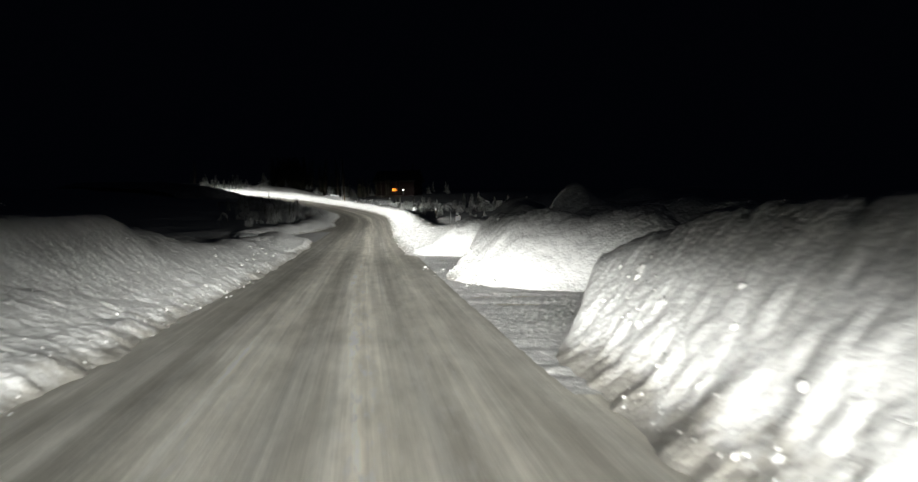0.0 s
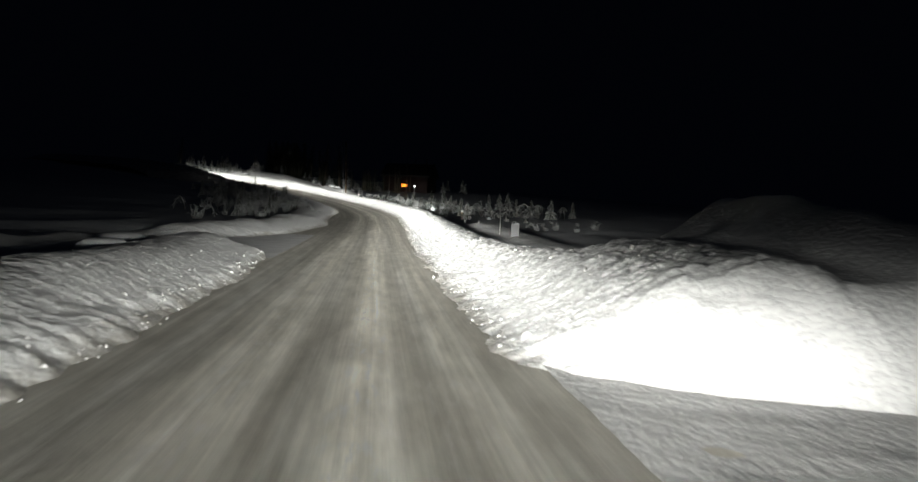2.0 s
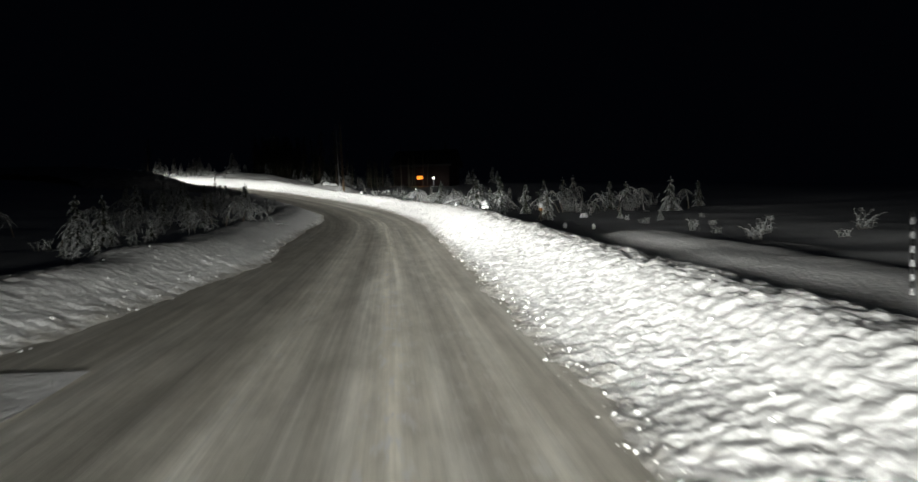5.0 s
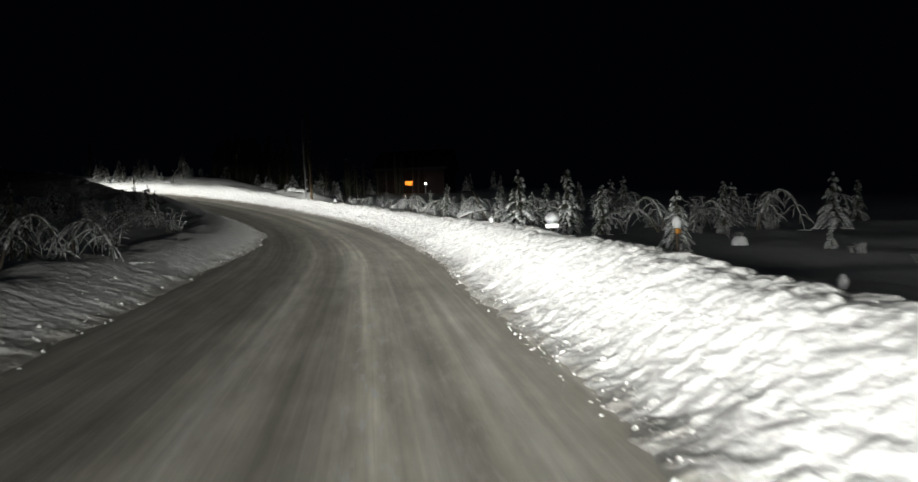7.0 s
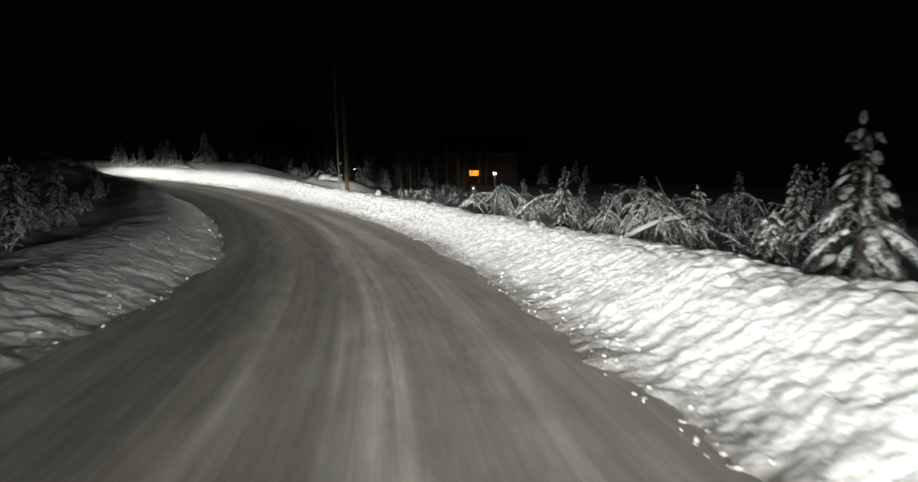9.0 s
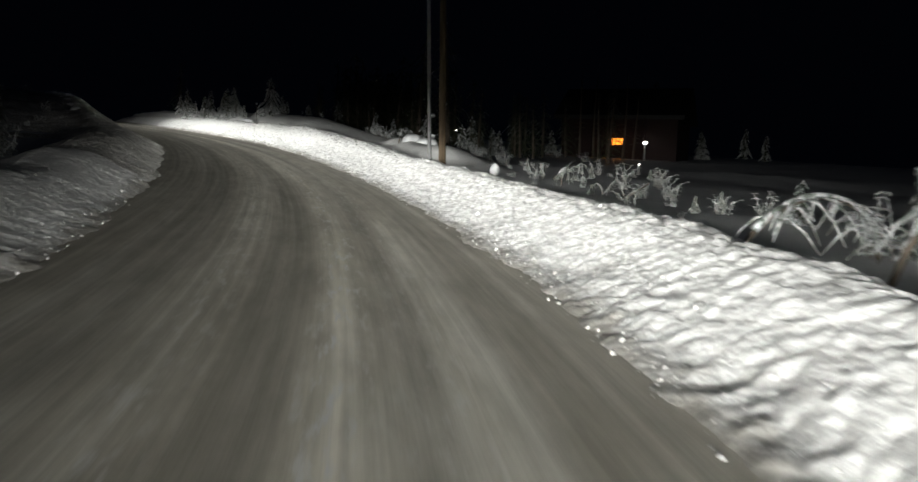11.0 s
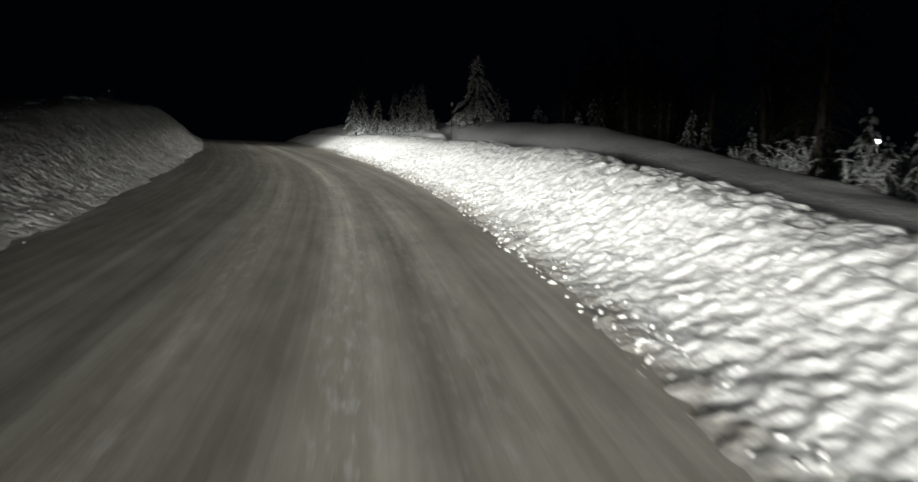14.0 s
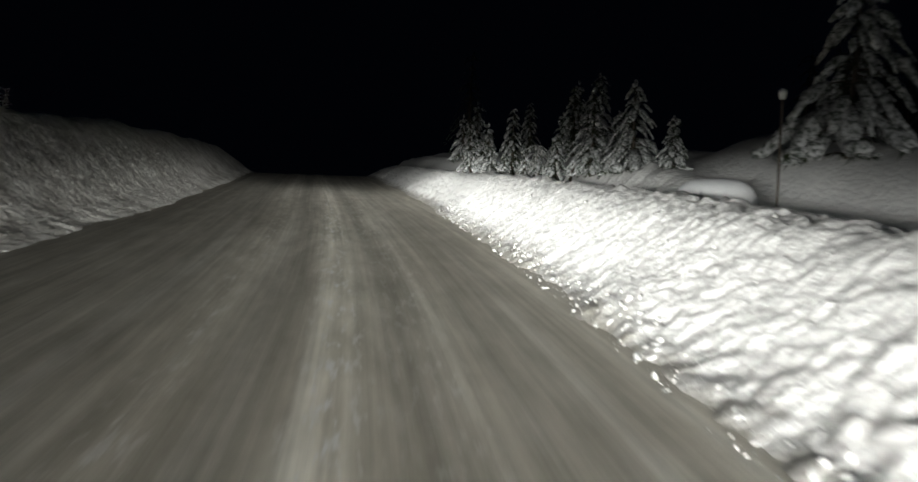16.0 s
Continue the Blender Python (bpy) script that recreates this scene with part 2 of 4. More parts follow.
def packed_road():
    """Packed, sanded snow with wheel tracks along the road; u is metres across, v metres along."""
    m = material("packed_snow", (0.4, 0.39, 0.36), 0.6)
    b = m.node_tree.nodes["Principled BSDF"]
    c = m.node_tree.nodes.new("ShaderNodeTexCoord")
    out = []
    for scale, detail in (((2.6, 0.035, 1), 5.0), ((7.0, 0.07, 1), 4.0), ((0.5, 0.06, 1), 5.0), ((7.0, 5.0, 1), 6.0), ((3.0, 0.55, 1), 5.0), ((9.0, 1.6, 1), 5.0)):
        mp = m.node_tree.nodes.new("ShaderNodeMapping")
        mp.inputs["Scale"].default_value = scale
        join(m, c.outputs["UV"], mp.inputs[0])
        n = node(m, "ShaderNodeTexNoise", Scale=1.0, Detail=detail, Roughness=0.6)
        join(m, mp.outputs[0], n.inputs["Vector"])
        out.append(n.outputs[0])
    tracks = ramp(m, out[0], (0.30, (0.345, 0.33, 0.295)), (0.5, (0.41, 0.396, 0.36)), (0.68, (0.53, 0.52, 0.49)))
    streak = ramp(m, out[1], (0.36, (0.86, 0.86, 0.853)), (0.64, (1.10, 1.10, 1.10)))
    patch = ramp(m, out[2], (0.35, (0.86, 0.85, 0.83)), (0.65, (1.1, 1.1, 1.1)))
    x1 = m.node_tree.nodes.new("ShaderNodeMixRGB")
    x1.blend_type, x1.inputs[0].default_value = "MULTIPLY", 1.0
    join(m, tracks, x1.inputs[1]), join(m, streak, x1.inputs[2])
    x2 = m.node_tree.nodes.new("ShaderNodeMixRGB")
    x2.blend_type, x2.inputs[0].default_value = "MULTIPLY", 1.0
    join(m, x1.outputs[0], x2.inputs[1]), join(m, patch, x2.inputs[2])
    # Wheel tracks worn grey, with whiter ridges between them.
    split = m.node_tree.nodes.new("ShaderNodeSeparateXYZ")
    join(m, c.outputs["UV"], split.inputs[0])
    sway = m.node_tree.nodes.new("ShaderNodeMath")
    sway.operation, sway.inputs[1].default_value = "MULTIPLY_ADD", 0.9
    join(m, out[2], sway.inputs[0]), join(m, split.outputs[0], sway.inputs[2])
    across = m.node_tree.nodes.new("ShaderNodeMapRange")
    across.inputs[1].default_value, across.inputs[2].default_value = -4.0, 4.0
    join(m, sway.outputs[0], across.inputs[0])
    lane = [(-3.6, 1.0), (-2.6, 0.74), (-2.1, 1.02), (-1.5, 1.16), (-1.0, 0.80), (-0.6, 0.92), (-0.15, 1.42), (0.2, 1.14), (0.65, 0.76), (1.1, 1.02), (1.6, 0.82), (2.3, 0.9), (3.0, 1.15)]
    bands = ramp(m, across.outputs[0], *[((u + 0.45 + 4) / 8, (w, w, w * 0.99)) for u, w in lane])
    x4 = m.node_tree.nodes.new("ShaderNodeMixRGB")
    x4.blend_type, x4.inputs[0].default_value = "MULTIPLY", 1.0
    join(m, x2.outputs[0], x4.inputs[1]), join(m, bands, x4.inputs[2])
    # Fresh snow lies on the first stretch; further on the road is sanded and worn.
    far = m.node_tree.nodes.new("ShaderNodeMapRange")
    far.inputs[1].default_value, far.inputs[2].default_value = 0.0, 150.0
    join(m, split.outputs[1], far.inputs[0])
    x3 = m.node_tree.nodes.new("ShaderNodeMixRGB")
    x3.blend_type, x3.inputs[0].default_value = "MULTIPLY", 1.0
    join(m, x4.outputs[0], x3.inputs[1])
    join(m, ramp(m, far.outputs[0], (0.0, (1.85, 1.87, 1.88)), (0.35, (1.72, 1.72, 1.71)), (0.7, (1.42, 1.41, 1.375)), (1.0, (1.18, 1.172, 1.14))), x3.inputs[2])
    # Patches worn at random, and crumbly white snow along the ridge between the wheels.
    x5 = m.node_tree.nodes.new("ShaderNodeMixRGB")
    x5.blend_type, x5.inputs[0].default_value = "MULTIPLY", 1.0
    join(m, x3.outputs[0], x5.inputs[1])
    join(m, ramp(m, out[4], (0.33, (0.82, 0.815, 0.80)), (0.64, (1.1, 1.1, 1.1))), x5.inputs[2])
    ridge = ramp(m, across.outputs[0], *[((u + 0.45 + 4) / 8, (w, w, w)) for u, w in ((-2.0, 0.0), (-1.6, 0.5), (-1.2, 0.0), (-0.5, 0.05), (-0.1, 1.0), (0.3, 0.1), (1.0, 0.3), (1.3, 0.0))])
    crumb = ramp(m, out[5], (0.52, (0, 0, 0)), (0.66, (1, 1, 1)))
    much = m.node_tree.nodes.new("ShaderNodeMath")
    much.operation = "MULTIPLY"
    join(m, ridge, much.inputs[0]), join(m, crumb, much.inputs[1])
    x6 = m.node_tree.nodes.new("ShaderNodeMixRGB")
    x6.inputs[2].default_value = (0.80, 0.80, 0.79, 1)
    join(m, much.outputs[0], x6.inputs[0]), join(m, x5.outputs[0], x6.inputs[1])
    join(m, x6.outputs[0], b.inputs["Base Color"])
    bp = node(m, "ShaderNodeBump", Strength=0.25, Distance=0.03)
    join(m, out[3], bp.inputs["Height"])
    bq = node(m, "ShaderNodeBump", Strength=0.14, Distance=0.04)
    join(m, out[1], bq.inputs["Height"])
    join(m, bp.outputs[0], bq.inputs["Normal"])
    join(m, bq.outputs[0], b.inputs["Normal"])
    return m


ROAD = packed_road()


# ---- sheets laid along the road ----
def sheet(name, s, o, height, mat, edge=None):
    """A surface over the stations s and offsets o (arrays; o may be a function of s); height(s, o) in metres."""
    ss, oo = np.meshgrid(s, o, indexing="ij")
    zz = height(ss, oo)
    x, y = along(ss, oo)
    co = np.stack([x, y, zz], -1).reshape(-1, 3)
    n, k = len(s), len(o)
    a = (np.arange(n - 1)[:, None] * k + np.arange(k - 1)[None]).ravel()
    faces = np.stack([a, a + 1, a + k + 1, a + k], 1)
    me = bpy.data.meshes.new(name)
    me.vertices.add(len(co)), me.loops.add(faces.size), me.polygons.add(len(faces))
    me.vertices.foreach_set("co", co.astype(np.float32).ravel())
    me.loops.foreach_set("vertex_index", faces.astype(np.int32).ravel())
    me.polygons.foreach_set("loop_start", np.arange(0, faces.size, 4, dtype=np.int32))
    me.polygons.foreach_set("use_smooth", np.ones(len(faces), bool))
    uv = me.uv_layers.new(name="plan")
    flat = np.stack([oo if edge is None else np.abs(oo - edge(ss)) * np.where(np.abs(oo) > np.abs(edge(ss)), 1, -1), ss], -1).reshape(-1, 2)
    uv.data.foreach_set("uv", flat[faces.ravel()].astype(np.float32).ravel())
    me.update(), me.validate()
    me.materials.append(mat)
    return new(name, me)


def right_edge(s):
    return knots(s, (-20, 2.6), (10, 2.6), (22, 2.3), (34, 1.8), (60, 1.75), (80, 2.1), (110, 2.3), (135, 2.6), (150, 2.3),
                 (160, 2.15), (175, 2.6), (185, 2.8), (198, 3.0), (206, 3.3), (220, 3.8), (260, 4.0)) + 0.08 * grain(s, s * 0, 4.5, 3)


def left_edge(s):
    return knots(s, (-20, -4.0), (10, -3.8), (20, -3.45), (34, -3.3), (44, -3.4), (52, -3.8), (55.5, -4.3), (62, -9), (66, -6.5), (70, -5.2), (86, -3.9), (95, -4.6),
                 (106, -4.7), (116, -3.9), (125, -3.5), (136, -4.1), (156, -4.8), (172, -4.8), (184, -5.6), (205, -5.8), (222, -5.2), (260, -5.5)) + 0.08 * grain(s, s * 0, 4.1, 5)


def toe(u, s, o):
    """Distance up the bank, with its foot broken into an uneven line."""
    return u - (0.14 * grain(s, o, 1.7, 8) + 0.08 * grain(s, o, 0.5, 4) + 0.06 * grain(s, o, 0.22, 6)) * (1 - smooth(0.3, 1.3, u))


def land(s, o):
    """The lie of the snowy land beside the road."""
    side = smooth(3.5, 9.0, o) * (1 - 0.9 * smooth(8, 12, s) * (1 - smooth(32, 37, s)) * (1 - smooth(14, 22, o))) + smooth(5.5, 10.0, -o) * (1 - smooth(52, 56, s) * (1 - smooth(62, 67, s)))
    z = -0.10 + 0.42 * side + (0.18 * grain(s, o, 7.0, 21) + 0.07 * grain(s, o, 2.0, 22)) * side
    z = z + side * 0.9 * smooth(20, 60, np.abs(o)) + 1.3 * smooth(185, 207, s) * smooth(7, 12, o) * (1 - smooth(15, 21, o))
    return z + fall(s)


ground = tagged(sheet("ground", np.concatenate([np.arange(-60, 270, 0.8), np.arange(270, 399, 4.0)]),
                      np.concatenate([-np.geomspace(400, 30, 16), np.arange(-28, 28, 0.7), np.geomspace(30, 400, 16)]), land, SOFT_SNOW),
                "open ground under deep undisturbed snow", "ground", kind="structure")


def road_height(s, o):
    rut = sum(d * np.exp(-((o - at) / w) ** 2) for at, w, d in ((-2.6, 0.3, -0.02), (-1.0, 0.28, -0.025), (0.65, 0.28, -0.03), (-0.15, 0.35, 0.015), (1.6, 0.4, 0.01)))
    return 0.0 + rut + 0.008 * grain(s * 0.25, o, 0.4, 31) + 0.004 * grain(s, o, 0.3, 32) + fall(s)


road = tagged(sheet("road", np.concatenate([np.arange(-40, 235, 0.3), np.arange(235, 300, 1.0)]), np.arange(-7.0, 5.0, 0.12), road_height, ROAD),
              "snow-packed country road, grey and sanded, with pale wheel tracks", "road", kind="structure")


def drive_height(s, o):
    return 0.03 + 0.012 * grain(s, o, 0.5, 41) + 0.02 * grain(s * 1.3 + 0.25 * o, o * 0.15, 0.4, 42)


driveway = tagged(sheet("driveway", np.arange(8, 37, 0.16), np.arange(2.2, 18, 0.16), drive_height, TRODDEN), "packed snowy driveway scraped between tall snow piles", "driveway", kind="structure")
# Same surface as the road; the paler snow colour stands in for stronger light.
side_road = tagged(sheet("side_road", np.arange(52, 70, 0.2), np.arange(-34, -3.4, 0.2), lambda s, o: 0.02 + fall(s) + 0.012 * grain(s, o * 0.3, 0.6, 43), TRODDEN),
                   "snow-packed side road opening between two banks", "road", kind="structure")


# ---- ploughed snow banks ----
def rough(s, o, much):
    """Broken, ploughed snow: clods dragged along the road."""
    return much * (0.010 * lumps(s * 0.9, o * 1.1, 0.46, 51) + 0.016 * lumps(s, o, 0.25, 52) + 0.050 * lumps(s * 1.1, o, 0.15, 55) + 0.014 * grain(s, o, 0.12, 54) - 0.03)


def right_bank(s, o):
    u = toe(o - right_edge(s), s, o)
    h = knots(s, (30, 1.35), (38, 1.25), (45, 0.95), (52, 0.8), (62, 0.66), (80, 0.72), (95, 1.12), (105, 1.08), (120, 0.88), (140, 0.76), (160, 0.78),
              (168, 0.95), (180, 1.38), (195, 1.35), (206, 1.38), (225, 1.2), (262, 0.8))
    h = h * (1 + 0.06 * grain(s, o, 3.1, 61) + 0.025 * grain(s, o, 1.1, 62))
    start = smooth(33.4 - 0.4 * np.clip(u, 0, 4), 35.4 - 0.4 * np.clip(u, 0, 4), s)
    low = smooth(84, 92, s) * (1 - smooth(152, 163, s))
    far = smooth(196, 206, s)
    v = u / (1 - 0.2 * low - 0.28 * far)
    face = 0.05 * smooth(-0.04, 0.16, u) + 0.15 * smooth(0.0, 0.8, u) + 0.80 * smooth(0.3, 2.6, v)
    back = 1 - (0.42 + 0.33 * low) * smooth(2.8, 4.2 + 0.6 * low, v) + (0.30 - 0.25 * low) * smooth(4.4, 5.8, u + 0.5 * grain(s, s * 0, 4.0, 63)) - (0.55 - 0.28 * low) * smooth(6.6, 9.5, u)
    ridge = 1.15 * smooth(176, 192, s) * (1 - smooth(203, 208, s)) * np.exp(-((u - 6.3) / 1.35) ** 2)
    wavy = 0.8 * smooth(156, 162, s) * (1 - smooth(166, 172, s)) * np.exp(-((u - 5.6) / 1.6) ** 2) * (1 + 0.8 * grain(s, s * 0, 2.5, 64))
    terrace = 1.25 * smooth(200, 208, s) * smooth(2.5, 4.0, u + 0.4 * grain(s, s * 0, 3.0, 60))
    pile = (1.3 + 0.25 * grain(s, o, 1.8, 70) + 0.12 * grain(s, o, 0.8, 59)) * np.exp(-((s - 40.0) / 4.6) ** 2 - ((u - 6.6) / 2.2) ** 2)
    pile = pile + 0.5 * (1 - smooth(39, 45, s)) * smooth(2.5, 3.8, u) * (1 - smooth(5.6, 8.0, u))
    crest = (0.075 * lumps(s * 0.8, o, 0.62, 56) + 0.055 * lumps(s, o * 0.9, 0.33, 57)) * smooth(1.3, 2.3, u) * (1 - smooth(3.6, 4.8, u))
    z = h * face * back + ridge + wavy + pile + terrace + crest + rough(s, o, (1 + 0.45 * smooth(160, 176, s)) * (smooth(-0.3, 0.5, u) * (1 - 0.75 * smooth(2.9, 4.5, u)))) + 0.035 * grain(s, o, 1.6, 65)
    z = z * start * (1 - 0.7 * smooth(10.5, 12.5, u)) - 0.16 * (1 - smooth(-0.35, 0.05, u)) - 0.3 * (1 - start) - 0.5 * smooth(11.5, 13.0, u)
    return z + fall(s)


def near_bank(s, o):
    """The tall bank before the first driveway, cut off steeply at its end."""
    u = toe(o - right_edge(s), s, o)
    end = 1 - smooth(10.0, 11.2, s - 1.9 * np.clip(u, 0, 1.5) - 0.5 * np.clip(u - 1.5, 0, 6) + 0.25 * grain(o, o * 0, 0.8, 66))
    z = (0.25 * smooth(-0.1, 0.6, u) + 1.35 * smooth(0.1, 1.9, u) + 0.45 * smooth(3, 7, u) + 0.18 * grain(s, o, 3.0, 67)) * (1.15 - 0.55 * smooth(8, 15, s))
    z = (z + 0.16 * lumps(s * 0.8, o, 1.2, 80) * smooth(0.8, 1.8, u) + rough(s, o, 1.4 * smooth(-0.2, 0.5, u) * (1 - 0.4 * smooth(2.5, 4.5, u)))) * end
    return z - 0.16 * (1 - smooth(-0.35, 0.05, u)) - 0.3 * (1 - end) - 1.6 * smooth(11, 14, u)


def drive_mound(s, o):
    """The rounded pile between the two driveways."""
    u = toe(o - right_edge(s), s, o)
    a = smooth(18.6 - 0.6 * np.clip(u, 0, 5), 23.4 - 0.75 * np.clip(u, 0, 5), s) * (1 - smooth(21.4, 25.5, s + 0.25 * grain(o, o * 0, 0.7, 68) - 1.95 * np.clip(u, 0, 1.9) - 0.12 * u))
    z = 0.2 * smooth(-0.1, 0.5, u) + 1.5 * smooth(0.1, 2.1, u) + 0.2 * smooth(3, 6, u) - 0.9 * smooth(9, 13, u) + (0.16 * grain(s, o, 2.2, 69) + 0.10 * grain(s, o, 1.0, 78)) * smooth(0.3, 1.2, u) + 0.22 * lumps(s, o * 0.8, 1.3, 79) * smooth(0.8, 1.8, u)
    z = z + 0.9 * np.exp(-((s - 24.8) / 1.3) ** 2 - ((u - 4.6) / 0.55) ** 2) + 0.5 * np.exp(-((s - 25) / 1.6) ** 2 - ((u - 6.6) / 1.2) ** 2) + 0.45 * np.exp(-((s - 25) / 2.0) ** 2 - ((u - 9.2) / 1.2) ** 2)
    z = z * (1 - 0.28 * smooth(23.5, 26.5, s) * (1 - smooth(3.0, 4.5, u)))
    z = (z + rough(s, o, 1.7 * smooth(-0.2, 0.5, u) * (1 - 0.4 * smooth(2.2, 4.5, u)))) * a
    return z - 0.16 * (1 - smooth(-0.35, 0.05, u)) - 0.3 * (1 - a) - 1.0 * smooth(12, 14, u)


def left_bank(s, o):
    u = toe(left_edge(s) - o, s, o)
    h = knots(s, (-20, 1.15), (15, 1.05), (28, 0.95), (40, 0.82), (55, 0.75)) * (1 + 0.12 * grain(s, o, 2.6, 71))
    end = 1 - smooth(54.2, 55.6, s + 0.2 * grain(o, o * 0, 0.6, 72) + 0.15 * u)
    z = h * (0.25 * smooth(-0.1, 0.5, u) + 0.75 * smooth(0.2, 2.3, u) - 0.5 * smooth(2.6, 4.2, u)) + 0.35 * smooth(3.6, 5.5, u) * np.clip(0.5 + grain(s, o, 2.4, 73), 0, 1.2)
    z = z + knots(s, (-20, 1.2), (10, 1.45), (18.5, 1.5), (22, 1.25), (25.5, 0.4), (29, 0.0)) * smooth(1.6, 3.7, u + 0.5 * grain(s, o, 2.2, 77)) * (1 + 0.14 * grain(s, o, 2.8, 76))
    z = (z + rough(s, o, smooth(-0.2, 0.4, u) * (1 - 0.7 * smooth(2.4, 4, u)))) * end
    return z - 0.16 * (1 - smooth(-0.35, 0.05, u)) - 0.3 * (1 - end) - 0.6 * smooth(8, 10, u) + fall(s)


def left_far_bank(s, o):
    u = toe(left_edge(s) - o, s, o)
    h = knots(s, (62, 0.55), (70, 0.75), (90, 0.72), (110, 0.62), (140, 0.7), (150, 0.8)) * (1 + 0.12 * grain(s, o, 3.3, 74))
    a = smooth(62.0, 64.5, s - 0.1 * u)
    z = h * (0.22 * smooth(-0.1, 0.5, u) + 0.78 * smooth(0.2, 2.0, u) - 0.65 * smooth(2.6, 4.4, u))
    hill = smooth(164, 188, s) * knots(s, (140, 0.5), (163, 0.5), (178, 0.9), (192, 2.0), (206, 2.35), (225, 2.4), (262, 1.6)) * smooth(0.6, 4.2, u - 2.4 * (1 - smooth(156, 180, s)))
    z = z + hill + 0.12 * grain(s, o, 1.8, 75) * smooth(1, 3, u) + rough(s, o, (0.9 * smooth(-0.2, 0.4, u) + 1.0 * smooth(148, 156, s) * smooth(0.3, 1.0, u)) * (1 - 0.4 * smooth(2.4, 4, u)))
    z = z * a
    return z - 0.16 * (1 - smooth(-0.35, 0.05, u)) - 0.3 * (1 - a) - 0.5 * (1 - smooth(140, 165, s)) * smooth(7, 9, u) - 1.5 * smooth(150, 170, s) * smooth(12, 15, u) + fall(s)


def steps(a, b, fine, c, coarse):
    return np.concatenate([np.arange(a, b, fine), np.arange(b, c, coarse)])


bank_main = tagged(sheet("snow_bank", np.concatenate([np.arange(31, 215, 0.06), np.arange(215, 275, 0.3)]), steps(1.2, 5.8, 0.055, 17, 0.2), right_bank, SNOW, right_edge),
                   "long ploughed snow bank, broken clods on its road face", "snow bank", "roadside snow banks")
bank_near = tagged(sheet("snow_bank", np.arange(-24, 19, 0.08), steps(2.0, 7.4, 0.1, 18, 0.3), near_bank, SNOW, right_edge), "tall ploughed snow bank cut off steeply at a driveway", "snow bank", "roadside snow banks")
bank_mound = tagged(sheet("snow_bank", np.arange(14, 30.5, 0.07), steps(1.6, 8.0, 0.07, 18, 0.2), drive_mound, SNOW, right_edge), "rounded man-high snow pile between two driveways", "snow bank", "roadside snow banks")
bank_left = tagged(sheet("snow_bank", np.arange(-24, 57, 0.08), -steps(2.7, 7.5, 0.1, 16, 0.3)[::-1], left_bank, SNOW, left_edge), "low ploughed snow bank of clods ending at a side road", "snow bank", "roadside snow banks")
bank_left_far = tagged(sheet("snow_bank", np.concatenate([np.arange(60, 150, 0.08)]), -steps(2.9, 8.0, 0.1, 16, 0.3)[::-1], left_far_bank, SNOW, left_edge), "low ploughed snow bank curving round from the side road", "snow bank", "roadside snow banks")
slope_left = tagged(sheet("road_cutting", np.concatenate([np.arange(149.9, 225, 0.08), np.arange(225, 275, 0.35)]), -steps(3.4, 9.0, 0.1, 20, 0.3)[::-1], left_far_bank, DIRTY_SNOW), "sloping earth cutting thinly covered with dirty snow", "slope", kind="structure")


# ---- places and building helpers ----
def top(s, o):
    """Height of the snow surface at a place beside the road."""
    s, o = np.array(float(s)), np.array(float(o))
    best = float(land(s, o))
    for test, f in ((31 < s < 275 and 1.2 < o < 17, right_bank), (-24 < s < 19 and 2 < o < 18, near_bank), (14 < s < 30.5 and 1.6 < o < 18, drive_mound),
                    (-24 < s < 57 and -16 < o < -2.7, left_bank), (60 < s < 275 and -19 < o < -2.9, left_far_bank)):
        if test:
            best = max(best, float(f(s, o)))
    return best


def spot(s, o, turn=0.0, size=1.0, sink=0.05):
    x, y = along(s, o)
    return pose(float(x), float(y), top(s, o) - sink, 0, 0, heading(s) + turn) @ Matrix.Diagonal((size, size, size, 1))


def solid(name, verts, faces, mat, parent=None, label="", shade=True):
    me = bpy.data.meshes.new(name)
    me.from_pydata(verts, [], faces)
    me.polygons.foreach_set("use_smooth", [shade] * len(me.polygons))
    me.update()
    me.materials.append(mat)
    ob = new(name, me)
    ob.parent = parent
    return tagged(ob, label)


def part(name, bm, mat, parent=None, label="", shade=False):
    me = bpy.data.meshes.new(name)
    bmesh.ops.recalc_face_normals(bm, faces=bm.faces)
    bm.to_mesh(me)
    bm.free()
    me.polygons.foreach_set("use_smooth", [shade] * len(me.polygons))
    me.materials.append(mat)
    ob = new(name, me)
    ob.parent = parent
    return tagged(ob, label)


def box(x0, y0, z0, x1, y1, z1, bevel=0.0, bm=None):
    bm = bm or bmesh.new()
    vs = bmesh.ops.create_cube(bm, size=1, matrix=Matrix.Translation(((x0 + x1) / 2, (y0 + y1) / 2, (z0 + z1) / 2)) @ Matrix.Diagonal((x1 - x0, y1 - y0, z1 - z0, 1)))["verts"]
    if bevel:
        bmesh.ops.bevel(bm, geom=list({e for v in vs for e in v.link_edges}), offset=bevel, segments=2, affect="EDGES", profile=0.5)
    return bm


